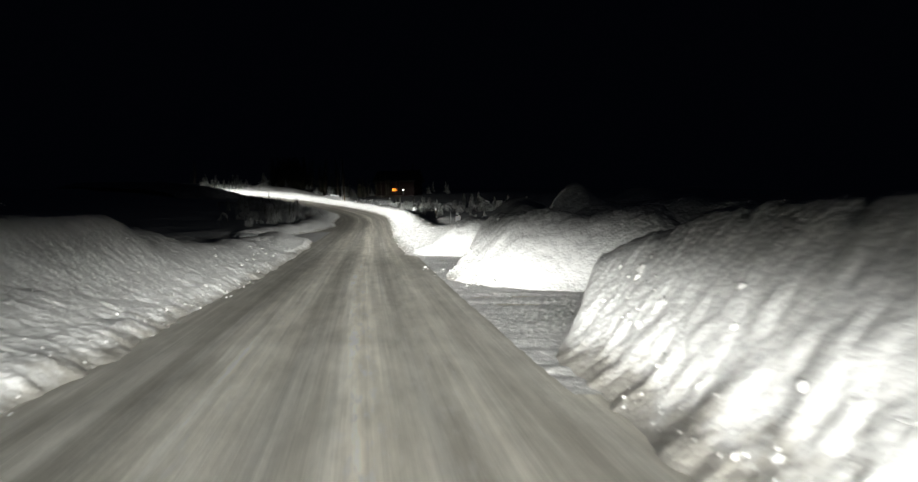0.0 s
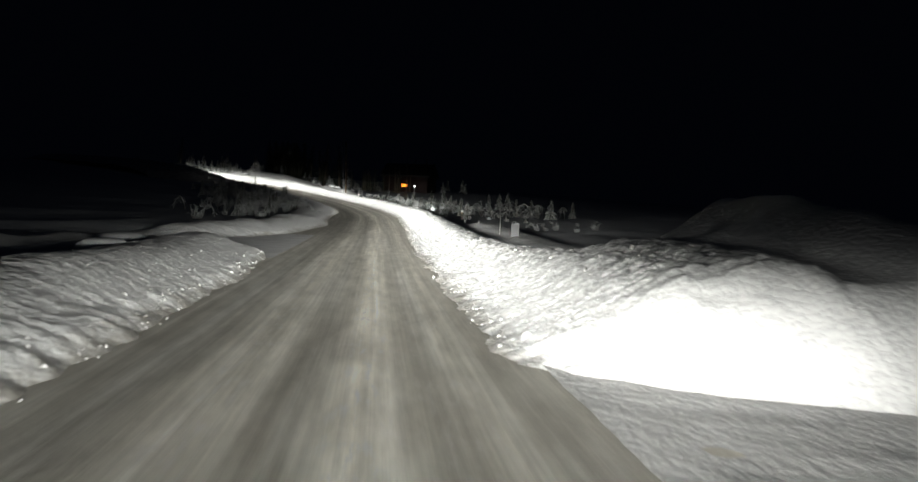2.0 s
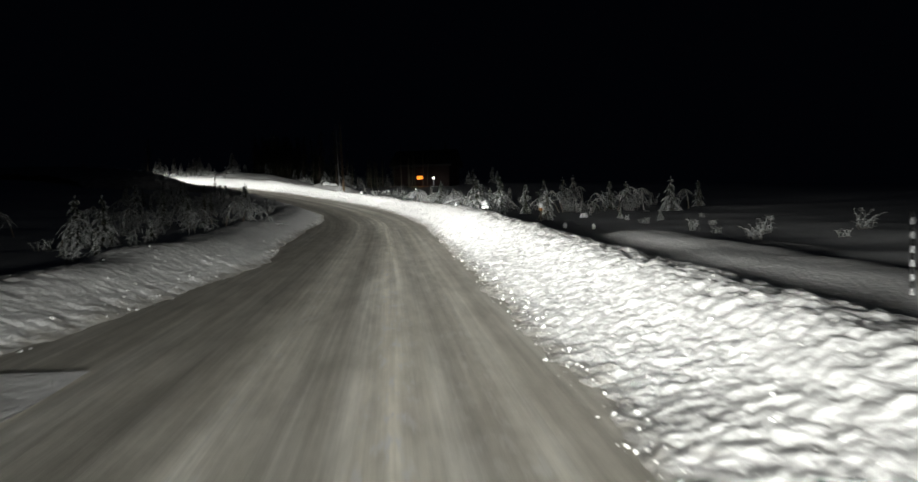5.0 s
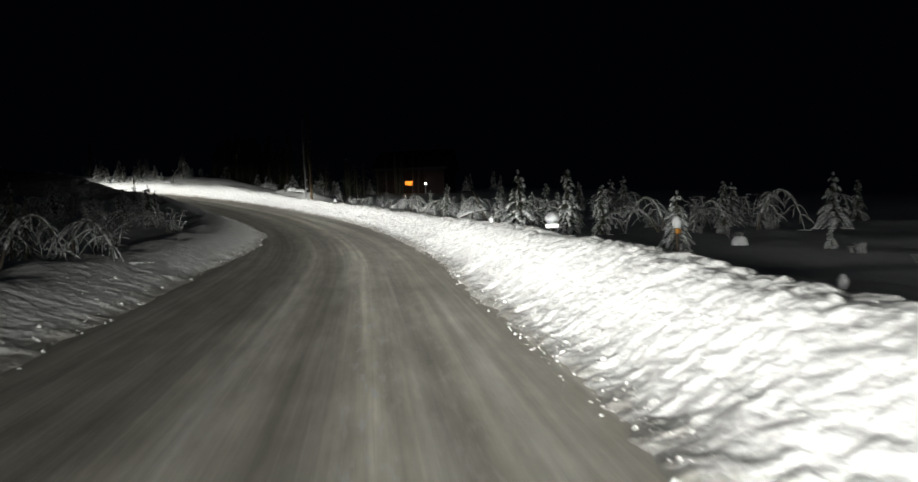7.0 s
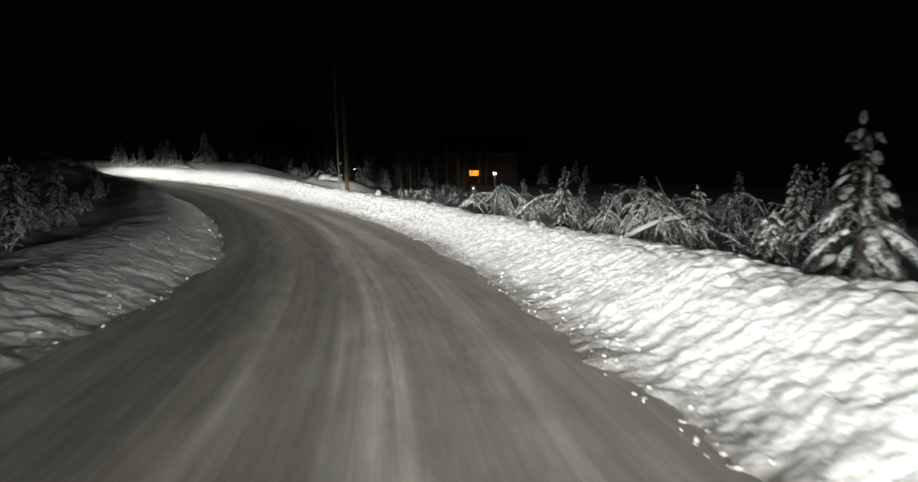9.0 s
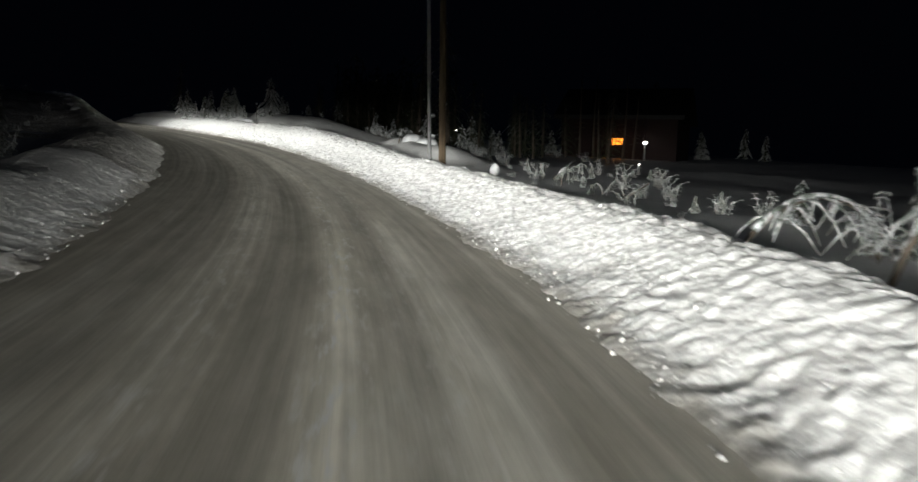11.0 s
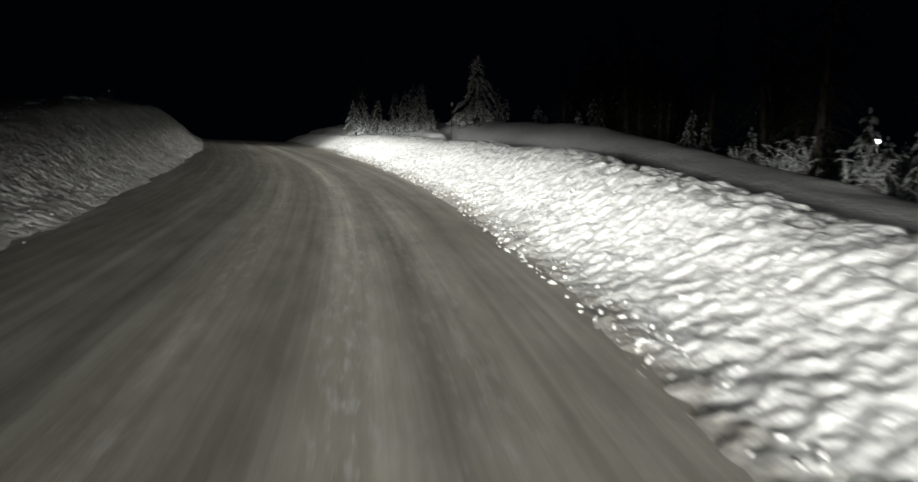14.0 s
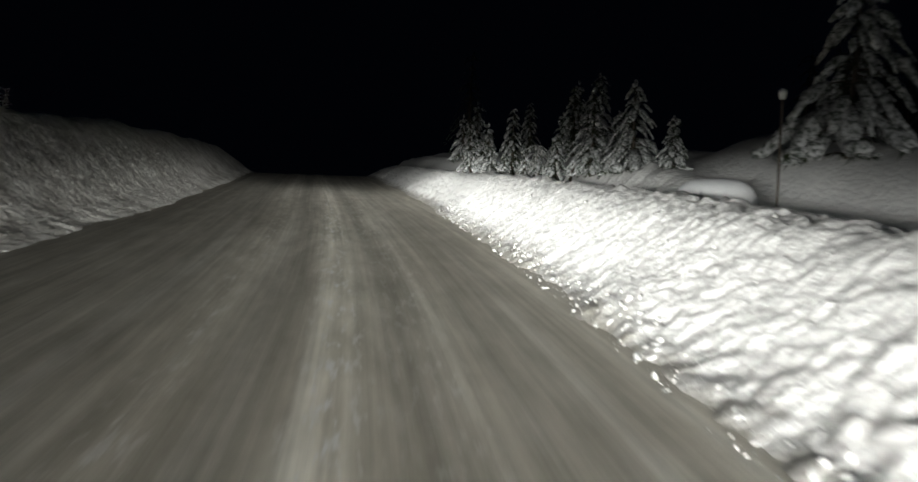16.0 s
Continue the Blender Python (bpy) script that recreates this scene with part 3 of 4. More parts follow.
def turned(profile, sides=12, wobble=0.0, seed=0, bm=None):
    """A body turned about z from (radius, height) pairs, closed at both ends, a little uneven if wobble is given."""
    bm = bm or bmesh.new()
    rnd = random.Random(seed)
    rings = []
    for r, z in profile:
        rings.append([bm.verts.new((r * math.cos(2 * math.pi * k / sides) * (1 + wobble * rnd.uniform(-1, 1)), r * math.sin(2 * math.pi * k / sides) * (1 + wobble * rnd.uniform(-1, 1)),
                                    z + wobble * r * rnd.uniform(-0.4, 0.4))) for k in range(sides)])
    for a, b in zip(rings, rings[1:]):
        for k in range(sides):
            bm.faces.new((a[k], a[(k + 1) % sides], b[(k + 1) % sides], b[k]))
    bm.faces.new(rings[0][::-1]), bm.faces.new(rings[-1])
    return bm


class Pile:
    """Vertices and faces gathered for one mesh."""

    def __init__(self):
        self.verts, self.faces = [], []

    def tube(self, line, radii, sides=5, flat=1.0, lift=0.0):
        base = len(self.verts)
        for i, (p, r) in enumerate(zip(line, radii)):
            d = (Vector(line[min(i + 1, len(line) - 1)]) - Vector(line[max(i - 1, 0)])).normalized()
            u = d.cross(Vector((0, 0, 1)))
            u = u.normalized() if u.length > 1e-3 else Vector((1, 0, 0))
            v = u.cross(d).normalized()
            for k in range(sides):
                a = 2 * math.pi * k / sides
                q = Vector(p) + u * (r * math.cos(a)) + v * (r * flat * math.sin(a)) + Vector((0, 0, lift))
                self.verts.append(tuple(q))
        for i in range(len(line) - 1):
            for k in range(sides):
                a, b = base + i * sides + k, base + i * sides + (k + 1) % sides
                self.faces.append((a, b, b + sides, a + sides))
        self.faces.append(tuple(range(base + sides - 1, base - 1, -1)))
        self.faces.append(tuple(range(base + (len(line) - 1) * sides, base + len(line) * sides)))

    def blade(self, p, d, width):
        base = len(self.verts)
        d = Vector(d)
        u = d.cross(Vector((0.3, 0.2, 1))).normalized() * width
        p = Vector(p)
        self.verts += [tuple(p - u), tuple(p + u), tuple(p + d)]
        self.faces.append((base, base + 1, base + 2))


# ---- trees ----
def spruce(height, seed, load=1.0, label="young spruce bowed under heavy snow", slim=1.0):
    """A spruce: tapered trunk, drooping limbs with hanging needle sprays, and pads of snow on them."""
    rnd = random.Random(seed)
    root = tagged(new("spruce"), label, "spruce tree", "spruces by the road")
    trunk, leaf, snow = Pile(), Pile(), Pile()
    lean = (rnd.uniform(-0.04, 0.04), rnd.uniform(-0.04, 0.04))
    trunk.tube([(lean[0] * z, lean[1] * z, z) for z in (0, height * 0.3, height * 0.65, height)], [0.022 * height, 0.017 * height, 0.009 * height, 0.004], 8)
    z = 0.08 * height
    while z < height * 0.97:
        f = 1 - z / height
        reach = (0.05 + 0.29 * f ** 0.95) * height * 0.95 * slim + 0.07
        count = 7 if f > 0.35 else 5
        turn = rnd.uniform(0, 6.28)
        for k in range(count):
            if rnd.random() < 0.24:
                continue
            a = turn + 6.283 * k / count + rnd.uniform(-0.35, 0.35)
            r = reach * rnd.uniform(0.45, 1.2)
            rise, drop = 0.12 * r, r * rnd.uniform(0.45, 0.85)
            z0 = z + rnd.uniform(-0.05, 0.05) * height
            pts = []
            for i in range(6):
                q = i / 5
                pts.append((lean[0] * z + math.cos(a) * r * q, lean[1] * z + math.sin(a) * r * q, max(0.03, z0 + rise * q * 2 * (1 - q) - drop * q * q)))
            trunk.tube(pts[:5], [0.02, 0.016, 0.012, 0.008, 0.005], 4)
            for i in range(1, 6):
                for j in range(4):
                    q = rnd.random()
                    b = [pts[i - 1][m] * (1 - q) + pts[i][m] * q for m in range(3)]
                    side = rnd.choice((-1, 1)) * rnd.uniform(0.5, 1.4)
                    length = rnd.uniform(0.10, 0.24) * (0.6 + 0.25 * r)
                    leaf.blade(b, (math.cos(a + side) * length, math.sin(a + side) * length, -length * rnd.uniform(0.3, 1.3)), length * 0.22)
            if rnd.random() < 0.78 * load:
                w = (0.04 + 0.07 * r) * rnd.uniform(0.5, 1.5) * load
                start = rnd.uniform(0.2, 0.62)
                line, rad = [], []
                for i in range(7):
                    q = start + (1.04 - start) * i / 6
                    line.append((lean[0] * z + math.cos(a) * r * q, lean[1] * z + math.sin(a) * r * q, max(0.05, z0 + rise * q * 2 * (1 - q) - drop * q * q)))
                    rad.append(max(0.012, w * (0.35 + 0.9 * math.sin(math.pi * min(1, 0.12 + 0.8 * i / 6))) * rnd.uniform(0.6, 1.2)))
                snow.tube(line, rad, 6, 0.62, 0.25 * w)
        z += height * rnd.uniform(0.03, 0.05) + 0.035
    tip = 0.022 * height * load
    snow.tube([(lean[0] * height, lean[1] * height, height - 2.2 * tip), (lean[0] * height, lean[1] * height, height - tip), (lean[0] * height, lean[1] * height, height + 0.2 * tip), (lean[0] * height, lean[1] * height, height + 0.5 * tip)],
              [tip * 0.5, tip * 0.85, tip * 0.6, 0.01], 7)
    solid("trunk", trunk.verts, trunk.faces, BARK, root, "thin grey-brown trunk")
    tagged(solid("foliage", leaf.verts, leaf.faces, NEEDLES, root, "dark green needles", False), kind="stuff")
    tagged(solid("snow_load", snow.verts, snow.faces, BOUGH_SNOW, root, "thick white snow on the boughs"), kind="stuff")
    return root


def arched_birch(span, rise, seed, label="thin birch bent to the ground by snow"):
    rnd = random.Random(seed)
    root = tagged(new("birch"), label, "birch tree", "bent birches")
    wood, twig, snow = Pile(), Pile(), Pile()
    line = [(span * q, 0.12 * span * math.sin(2.1 * q + seed), rise * (4 * q * (1 - q)) ** 0.8 * (1 - 0.12 * q) + 0.02) for q in [i / 11 for i in range(12)]]
    wood.tube(line, [0.05 * (1 - 0.075 * i) for i in range(12)], 6)
    snow.tube(line[1:], [0.075 * (1 - 0.06 * i) * rnd.uniform(0.75, 1.25) for i in range(11)], 6, 0.8, 0.05)
    for i in range(2, 12):
        for _ in range(3):
            a, length = rnd.uniform(0, 6.28), rnd.uniform(0.35, 0.9)
            p = Vector(line[i])
            bend = [tuple(p + Vector((math.cos(a) * length * q, math.sin(a) * length * q, 0.15 * length * q - 0.9 * length * q * q))) for q in (0, 0.35, 0.7, 1)]
            bend = [(x, y, max(z, 0.02)) for x, y, z in bend]
            twig.tube(bend, [0.012, 0.009, 0.006, 0.003], 4)
            snow.tube(bend[:4], [0.018, 0.03, 0.026, 0.008], 5, 0.8, 0.018)
    solid("trunk", wood.verts, wood.faces, BARK, root)
    tagged(solid("twig", twig.verts, twig.faces, BARK, root, "bare brown twigs"), kind="stuff")
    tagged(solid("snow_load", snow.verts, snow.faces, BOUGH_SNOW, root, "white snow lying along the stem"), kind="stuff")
    return root


def thicket(height, seed, label="clump of bare saplings coated with snow"):
    rnd = random.Random(seed)
    root = tagged(new("sapling_clump"), label, "shrub", "roadside saplings")
    wood, snow = Pile(), Pile()
    for _ in range(13):
        x, y, a, h, lean = rnd.uniform(-0.6, 0.6), rnd.uniform(-0.6, 0.6), rnd.uniform(0, 6.28), height * rnd.uniform(0.45, 1.0), rnd.uniform(0.1, 0.8)
        line = [(x + math.cos(a) * lean * h * q * q, y + math.sin(a) * lean * h * q * q, h * q * (1 - 0.3 * lean * q)) for q in (0, 0.25, 0.5, 0.75, 1)]
        wood.tube(line, [0.022, 0.018, 0.013, 0.009, 0.004], 5)
        snow.tube(line[1:], [0.026, 0.035, 0.03, 0.02], 5, 0.9, 0.012)
        for i in (1, 2, 3, 4):
            for _ in range(3):
                b, length = rnd.uniform(0, 6.28), rnd.uniform(0.15, 0.45) * height * 0.4
                p = Vector(line[i])
                w = [tuple(p + Vector((math.cos(b) * length * q, math.sin(b) * length * q, 0.35 * length * q - 0.6 * length * q * q))) for q in (0, 0.5, 1)]
                wood.tube(w, [0.008, 0.006, 0.003], 4)
                snow.tube(w, [0.014, 0.03, 0.012], 5, 0.8, 0.015)
    tagged(solid("stem", wood.verts, wood.faces, BARK, root, "bare brown stems"), kind="stuff")
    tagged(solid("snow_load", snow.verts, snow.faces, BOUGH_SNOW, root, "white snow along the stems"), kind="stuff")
    return root


def planted(kinds, rows, rnd):
    """Sets each first copy of a kind at its first place, and copies at the others. Rows: kind, s, o, size."""
    used = set()
    for kind, s, o, size, *turn in rows:
        m = spot(s, o, turn[0] if turn else rnd.uniform(0, 360), size)
        if kind in used:
            copy_thing(kinds[kind], m)
        else:
            kinds[kind].matrix_basis = m
            used.add(kind)


rnd = random.Random(5)
KINDS = {"a": spruce(3.6, 11, 1.1), "b": spruce(3.2, 12, 1.0, slim=0.8), "c": spruce(5.0, 13, 1.25, "snow-laden spruce standing behind the snow bank", 1.3), "d": spruce(2.2, 14, 1.2, "small spruce almost buried in snow"),
         "e": spruce(8.5, 15, 0.12, "tall dark spruce with patches of snow", 0.75), "f": arched_birch(3.6, 1.5, 21), "g": arched_birch(2.6, 1.1, 22), "h": arched_birch(2.2, 2.1, 23),
         "i": thicket(2.2, 31), "j": thicket(1.5, 32), "k": spruce(6.0, 16, 0.55, "slender spruce with thin snow on its boughs", 0.6)}
rows = []
# The trees that stand out beside the bend.
for kind, s, o, size in (("a", 113.6, 6.7, 0.80), ("b", 110.1, 7.6, 0.84), ("d", 115.2, 6.3, 0.62), ("b", 113.2, 10.2, 0.78), ("a", 105.3, 9.5, 0.65),
                         ("c", 201.8, 8.7, 0.72), ("c", 207.3, 7.0, 0.62), ("a", 221.0, 5.4, 0.85), ("b", 218.9, 7.0, 1.0), ("d", 212.3, 6.7, 1.15),
                         ("a", 209.9, 6.9, 0.85), ("d", 215.2, 6.2, 1.1), ("b", 224.6, 5.9, 1.05), ("c", 216.4, 9.6, 0.8), ("d", 211.2, 7.3, 1.1), ("d", 218.1, 5.6, 0.9),
                         ("b", 214.1, 7.8, 0.9), ("a", 218.8, 9.6, 1.0), ("d", 221.1, 4.4, 1.0), ("d", 208.9, 7.3, 1.0), ("d", 212.5, 7.9, 1.2), ("d", 213.8, 6.1, 1.0),
                         ("h", 210.8, 6.6, 0.9), ("h", 213.0, 6.3, 0.8), ("d", 220.3, 6.5, 1.2), ("d", 206.0, 7.4, 0.9), ("e", 209.0, 19.0, 1.0), ("e", 210.6, 24.3, 1.1),
                         ("e", 214.7, 23.0, 1.1), ("e", 207.4, 19.3, 0.9), ("e", 208.8, 21.3, 1.2), ("e", 210.4, 22.5, 1.1), ("e", 194.2, 21.0, 0.9),
                         ("e", 195.2, 22.2, 1.0), ("e", 193.4, 19.9, 1.0)):
    rows.append((kind, s, o, size))
for kind, s, o, size, *turn in (("a", 118.5, 9.0, 0.62), ("e", 14, -11, 1.0), ("e", 9, -12, 1.1),
                         ("f", 121.8, 6.6, 0.95, -92), ("f", 134.0, 6.6, 1.1, -88), ("f", 117.4, 8.1, 0.8, 0), ("f", 129.5, 6.2, 0.95, 10), ("g", 136, 6.0, 1.0, 0), ("h", 121, 7.6, 0.9, 200), ("h", 123, 8.2, 0.9, 150), ("g", 106, -8.3, 1.1), ("h", 102, -8.6, 0.8), ("f", 113, 7.2, 0.8), ("h", 100, -9.5, 0.7), ("i", 111, -8.5, 0.8), ("i", 121, -7.6, 0.8)):
    rows.append((kind, s, o, size, *turn))
# Forest beyond the second bend, thinner where the yard lamps shine through.
for k in range(64):
    s, o = 172 + 34 * rnd.random(), 11.5 + 15 * rnd.random() ** 0.8
    if not (178 < s < 187 and o < 17):
        rows.append((rnd.choice("eeeeabik"), s, o, rnd.uniform(0.45, 0.72)))
for k in range(36):
    rows.append(("e", 234.2 + 0.17 * k, 38.9 - 0.16 * k + 2.0 * (k % 4), 1.05 + 0.1 * (k % 3)))
# Thick scrub inside the bend; unseen young forest added to screen the far bank.
for k in range(90):
    s = 100 + 56 * rnd.random()
    rows.append((rnd.choice("abdhhiijjk"), s, -9.2 - 10 * rnd.random() ** 1.3, rnd.uniform(0.5, 0.85)))
# Low scrub on both sides before the bend.
for k in range(16):
    rows.append((rnd.choice("ijjd"), 86 + 22 * rnd.random(), 12.5 + 7 * rnd.random(), rnd.uniform(0.4, 0.65)))
for k in range(16):
    rows.append((rnd.choice("dijha"), 76 + 22 * rnd.random(), -8.2 - 5 * rnd.random(), rnd.uniform(0.45, 0.75)))
for k in range(30):
    rows.append((rnd.choice("ijjidh"), 139 + 15 * rnd.random(), 7.8 + 4 * rnd.random(), rnd.uniform(0.22, 0.42)))
for k in range(34):
    rows.append((rnd.choice("dijjhi"), 160 + 22 * rnd.random(), 9.6 + 5 * rnd.random(), rnd.uniform(0.35, 0.6)))
for k in range(20):
    rows.append((rnd.choice("dijj"), 139 + 24 * rnd.random(), 9.6 + 6 * rnd.random(), rnd.uniform(0.3, 0.5)))
for k in range(70):
    s = 111 + 29 * rnd.random()
    rows.append((rnd.choice("abdffgghhiijj"), s, (12.5 if s < 118 else 7.4) + 7 * rnd.random() ** 1.2, rnd.uniform(0.5, 0.85)))
for k in range(24):
    rows.append((rnd.choice("abhiij"), 112 + 30 * rnd.random(), 16 + 10 * rnd.random(), rnd.uniform(0.7, 1.1)))
for k in range(34):
    s = 176 + 66 * rnd.random()
    rows.append((rnd.choice("aabbdeij"), s, (10.5 if s < 206 else 7.0) + 12 * rnd.random(), rnd.uniform(0.6, 1.15)))
for k in range(8):
    rows.append((rnd.choice("eab"), 172 + 22 * rnd.random(), 42 + 10 * rnd.random(), rnd.uniform(0.8, 1.2)))
for k in range(36):
    rows.append((rnd.choice("hiijjfggh"), 96 + 48 * rnd.random(), -9.8 - 8 * rnd.random(), rnd.uniform(0.5, 0.95)))
for k in range(14):
    rows.append((rnd.choice("dijj"), 152 + 66 * rnd.random(), -10.5 - 5 * rnd.random(), rnd.uniform(0.4, 0.7)))
for k in range(16):
    rows.append((rnd.choice("ijjidg"), -4 + 54 * rnd.random(), -9.5 - 10 * rnd.random(), rnd.uniform(0.5, 0.8)))
rows = [(kind, s, max(o, 6.5) if s > 203 and o > 0 else o, *rest) for kind, s, o, *rest in rows]
planted(KINDS, rows, rnd)


# ---- posts, sign and poles ----
def capped_post(height, cap, reflector, seed, label, tall=1.0):
    """A short roadside post with a dome of snow on its head."""
    root = tagged(new("marker_post"), label, "post", "roadside posts")
    part("post", turned([(0.055 if height < 1.5 else 0.02, -0.4), (0.055 if height < 1.5 else 0.02, height)], 10), BARK, root, "dark round post", True)
    w = cap
    part("snow_cap", turned([(w * 0.38, height - 0.04), (w * 0.52, height + 0.06), (w * 0.55, height + (0.28 * w + 0.08) * tall), (w * 0.46, height + 0.75 * w * tall), (w * 0.28, height + 1.05 * w * tall), (w * 0.06, height + 1.18 * w * tall)], 14, 0.05, seed), SOFT_SNOW, root, "tall dome of white snow", True)
    if reflector:
        part("reflector_arm", box(-0.02, -0.225, height - 0.14, 0.02, -0.05, height - 0.10), GREY_METAL, root)
        plate = bmesh.new()
        half = 0.22 if reflector is REFLECTOR else 0.08
        rim = [(half * q / 5, -0.24 + 0.016 * (q / 5) ** 2) for q in range(-5, 6)]
        rings = [[plate.verts.new((x, y + d, z)) for x, y in rim] for d, z in ((0, height - 0.19), (0, height - 0.05), (0.012, height - 0.05), (0.012, height - 0.19))]
        for a, b in zip(rings, rings[1:] + rings[:1]):
            for q in range(10):
                plate.faces.new((a[q], a[q + 1], b[q + 1], b[q]))
        plate.faces.new([ring[0] for ring in rings]), plate.faces.new([ring[10] for ring in rings][::-1])
        part("reflector", plate, reflector, root, "amber reflecting plate" if reflector is AMBER else "white reflecting plate")
    return root


def stand(ob, s, o, rise=None, turn=0.0, lean=0.0):
    """Sets a thing beside the road, on the snow or at a height over the road, turned from the road's heading."""
    x, y = along(s, o)
    z = top(s, o) if rise is None else float(fall(s)) + rise
    ob.matrix_basis = pose(float(x), float(y), z, 0, 0, heading(s) + turn) @ pose(0, 0, 0, 0, lean, 0)
    return ob


stand(capped_post(0.42, 0.46, REFLECTOR, 1, "short post with white reflector under a snow cap", 0.6), 107.0, 6.05, 0.79, -15)
PLAIN = "dark fence post wearing a tall cap of snow"
for s, o, middle, cap in ((103.6, 8.74, 1.31, 0.25), (109.6, 4.6, 1.12, 0.15), (95.0, 8.0, 0.6, 0.19), (94.5, 9.2, 0.55, 0.18), (153.4, 7.46, 0.58, 0.38)):
    amber = o == 8.74
    g = top(s, o) - float(fall(s))
    stand(capped_post(max(0.02, middle - 0.17 - g), cap, AMBER if amber else None, int(s), "snow-capped post with a small amber reflector" if amber else PLAIN), s, o, turn=-heading(s))
stand(capped_post(3.2 - top(201.8, 7.4) + float(fall(201.8)), 0.13, None, 3, "tall dark post with a pointed snow cap"), 201.8, 7.4)

sign = tagged(new("road_sign"), "pale board standing in deep snow, snow on its top", "sign")
part("board", box(-0.22, -0.012, 0.02, 0.22, 0.012, 0.86, 0.008), SIGN_GREY, sign, "blank pale grey board")
for x in (-0.15, 0.15):
    part("leg", turned([(0.02, -0.8), (0.02, 0.7)], 8), GREY_METAL, sign).location = (x, 0.034, 0)
part("snow_cap", turned([(0.10, 0.85), (0.12, 0.88), (0.09, 0.93), (0.02, 0.95)], 10, 0.1, 6), SOFT_SNOW, sign, "lump of snow on the edge", True).location = (0.10, 0, 0)
stand(sign, 67.1, 7.6, 0.38, -8)

marker = tagged(new("snow_pole"), "thin black and white banded snow marker pole", "snow pole")
for k in range(13):
    part("band", turned([(0.028, k * 0.10 - 0.1), (0.028, k * 0.10 - 0.001)], 8), BOARD if k % 2 else BLACK, marker, "white band" if k % 2 else "black band", True)
stand(marker, 70.6, 7.3)

thin = tagged(new("utility_pole"), "slim galvanised steel pole with two cable brackets", "pole")
part("pole", turned([(0.075, -0.6), (0.075, 3.0), (0.065, 8.5)], 14), GREY_METAL, thin, "", True)
for h in (1.05, 1.85):
    bracket = part("bracket", box(0.06, -0.04, h - 0.05, 0.20, 0.04, h + 0.03, 0.01), GREY_METAL, thin)
    part("snow_cap", turned([(0.09, h + 0.02), (0.10, h + 0.06), (0.05, h + 0.11), (0.01, h + 0.12)], 10, 0.06, 5), SOFT_SNOW, bracket, "snow on the bracket", True).location = (0.14, 0, 0)
stand(thin, 154.9, 5.27, lean=-2.6)
wooden = tagged(new("utility_pole"), "thick tan wooden pole standing in the snow", "pole")
part("pole", turned([(0.15, -0.6), (0.145, 2.0), (0.11, 9.0)], 16), POLE_WOOD, wooden, "", True)
part("cap", turned([(0.125, 9.0), (0.125, 9.05), (0.02, 9.12)], 16), GREY_METAL, wooden, "metal cap", True)
stand(wooden, 155.7, 6.05, lean=-2.0)


# ---- lights far off, and the house in the trees ----
def street_lamp(height, globe, mat, label):
    root = tagged(new("street_lamp"), label, "lamp", "distant lamps")
    part("pole", turned([(0.11, -0.5), (0.06, height)], 10), GREY_METAL, root, "", True)
    part("lamp_head", turned([(0.15 * globe, height - 0.05), (0.8 * globe, height + 0.02), (globe, height + 0.45 * globe), (0.8 * globe, height + 0.9 * globe), (0.2 * globe, height + 1.05 * globe)], 14), mat, root, "bright white lamp", True)
    return root


stand(street_lamp(2.0 - float(land(np.array(189.6), np.array(22.2)) - fall(189.6)), 0.15, LAMP_WHITE, "white yard lamp on a pole among trees"), 189.6, 22.2)
stand(street_lamp(1.9 - float(land(np.array(177.7), np.array(33.0)) - fall(177.7)), 0.2, LAMP_WHITE, "white yard lamp beside a house"), 177.7, 33.0)
# Added globe, no real lamp: its glow imitates pale shapes catching light.
stand(street_lamp(0.5, 0.07, LAMP_WHITE, "tiny low glowing globe in the snow, standing in for white lit shapes"), 159.7, 18.0)

house = tagged(new("house"), "dark red wooden house with one orange lit window", "house")
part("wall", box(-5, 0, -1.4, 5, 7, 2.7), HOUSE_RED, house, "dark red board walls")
roof = bmesh.new()
prof = [(-5.6, -0.7, 2.55), (-5.6, 3.5, 5.2), (-5.6, 7.7, 2.55), (-5.6, 7.7, 2.9), (-5.6, 3.5, 5.6), (-5.6, -0.7, 2.9)]
va = [roof.verts.new(p) for p in prof]
vb = [roof.verts.new((5.6, p[1], p[2])) for p in prof]
roof.faces.new(va), roof.faces.new(vb[::-1])
for k in range(6):
    roof.faces.new((va[k], vb[k], vb[(k + 1) % 6], va[(k + 1) % 6]))
part("roof", roof, BLACK, house, "dark roof")
window = part("window", box(-0.75, -0.05, 0.42, 0.55, 0.02, 0.98), LAMP_ORANGE, house, "orange lit window")
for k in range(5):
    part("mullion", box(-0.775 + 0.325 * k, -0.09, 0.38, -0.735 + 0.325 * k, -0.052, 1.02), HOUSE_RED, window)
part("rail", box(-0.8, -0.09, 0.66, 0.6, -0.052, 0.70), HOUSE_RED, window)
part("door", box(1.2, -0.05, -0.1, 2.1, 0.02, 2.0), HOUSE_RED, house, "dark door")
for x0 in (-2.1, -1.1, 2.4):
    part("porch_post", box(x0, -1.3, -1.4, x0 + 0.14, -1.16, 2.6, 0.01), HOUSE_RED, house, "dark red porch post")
stand(house, 180.4, 32.5, 1.28, -50)
glow = bpy.data.lights.new("porch_glow", "POINT")
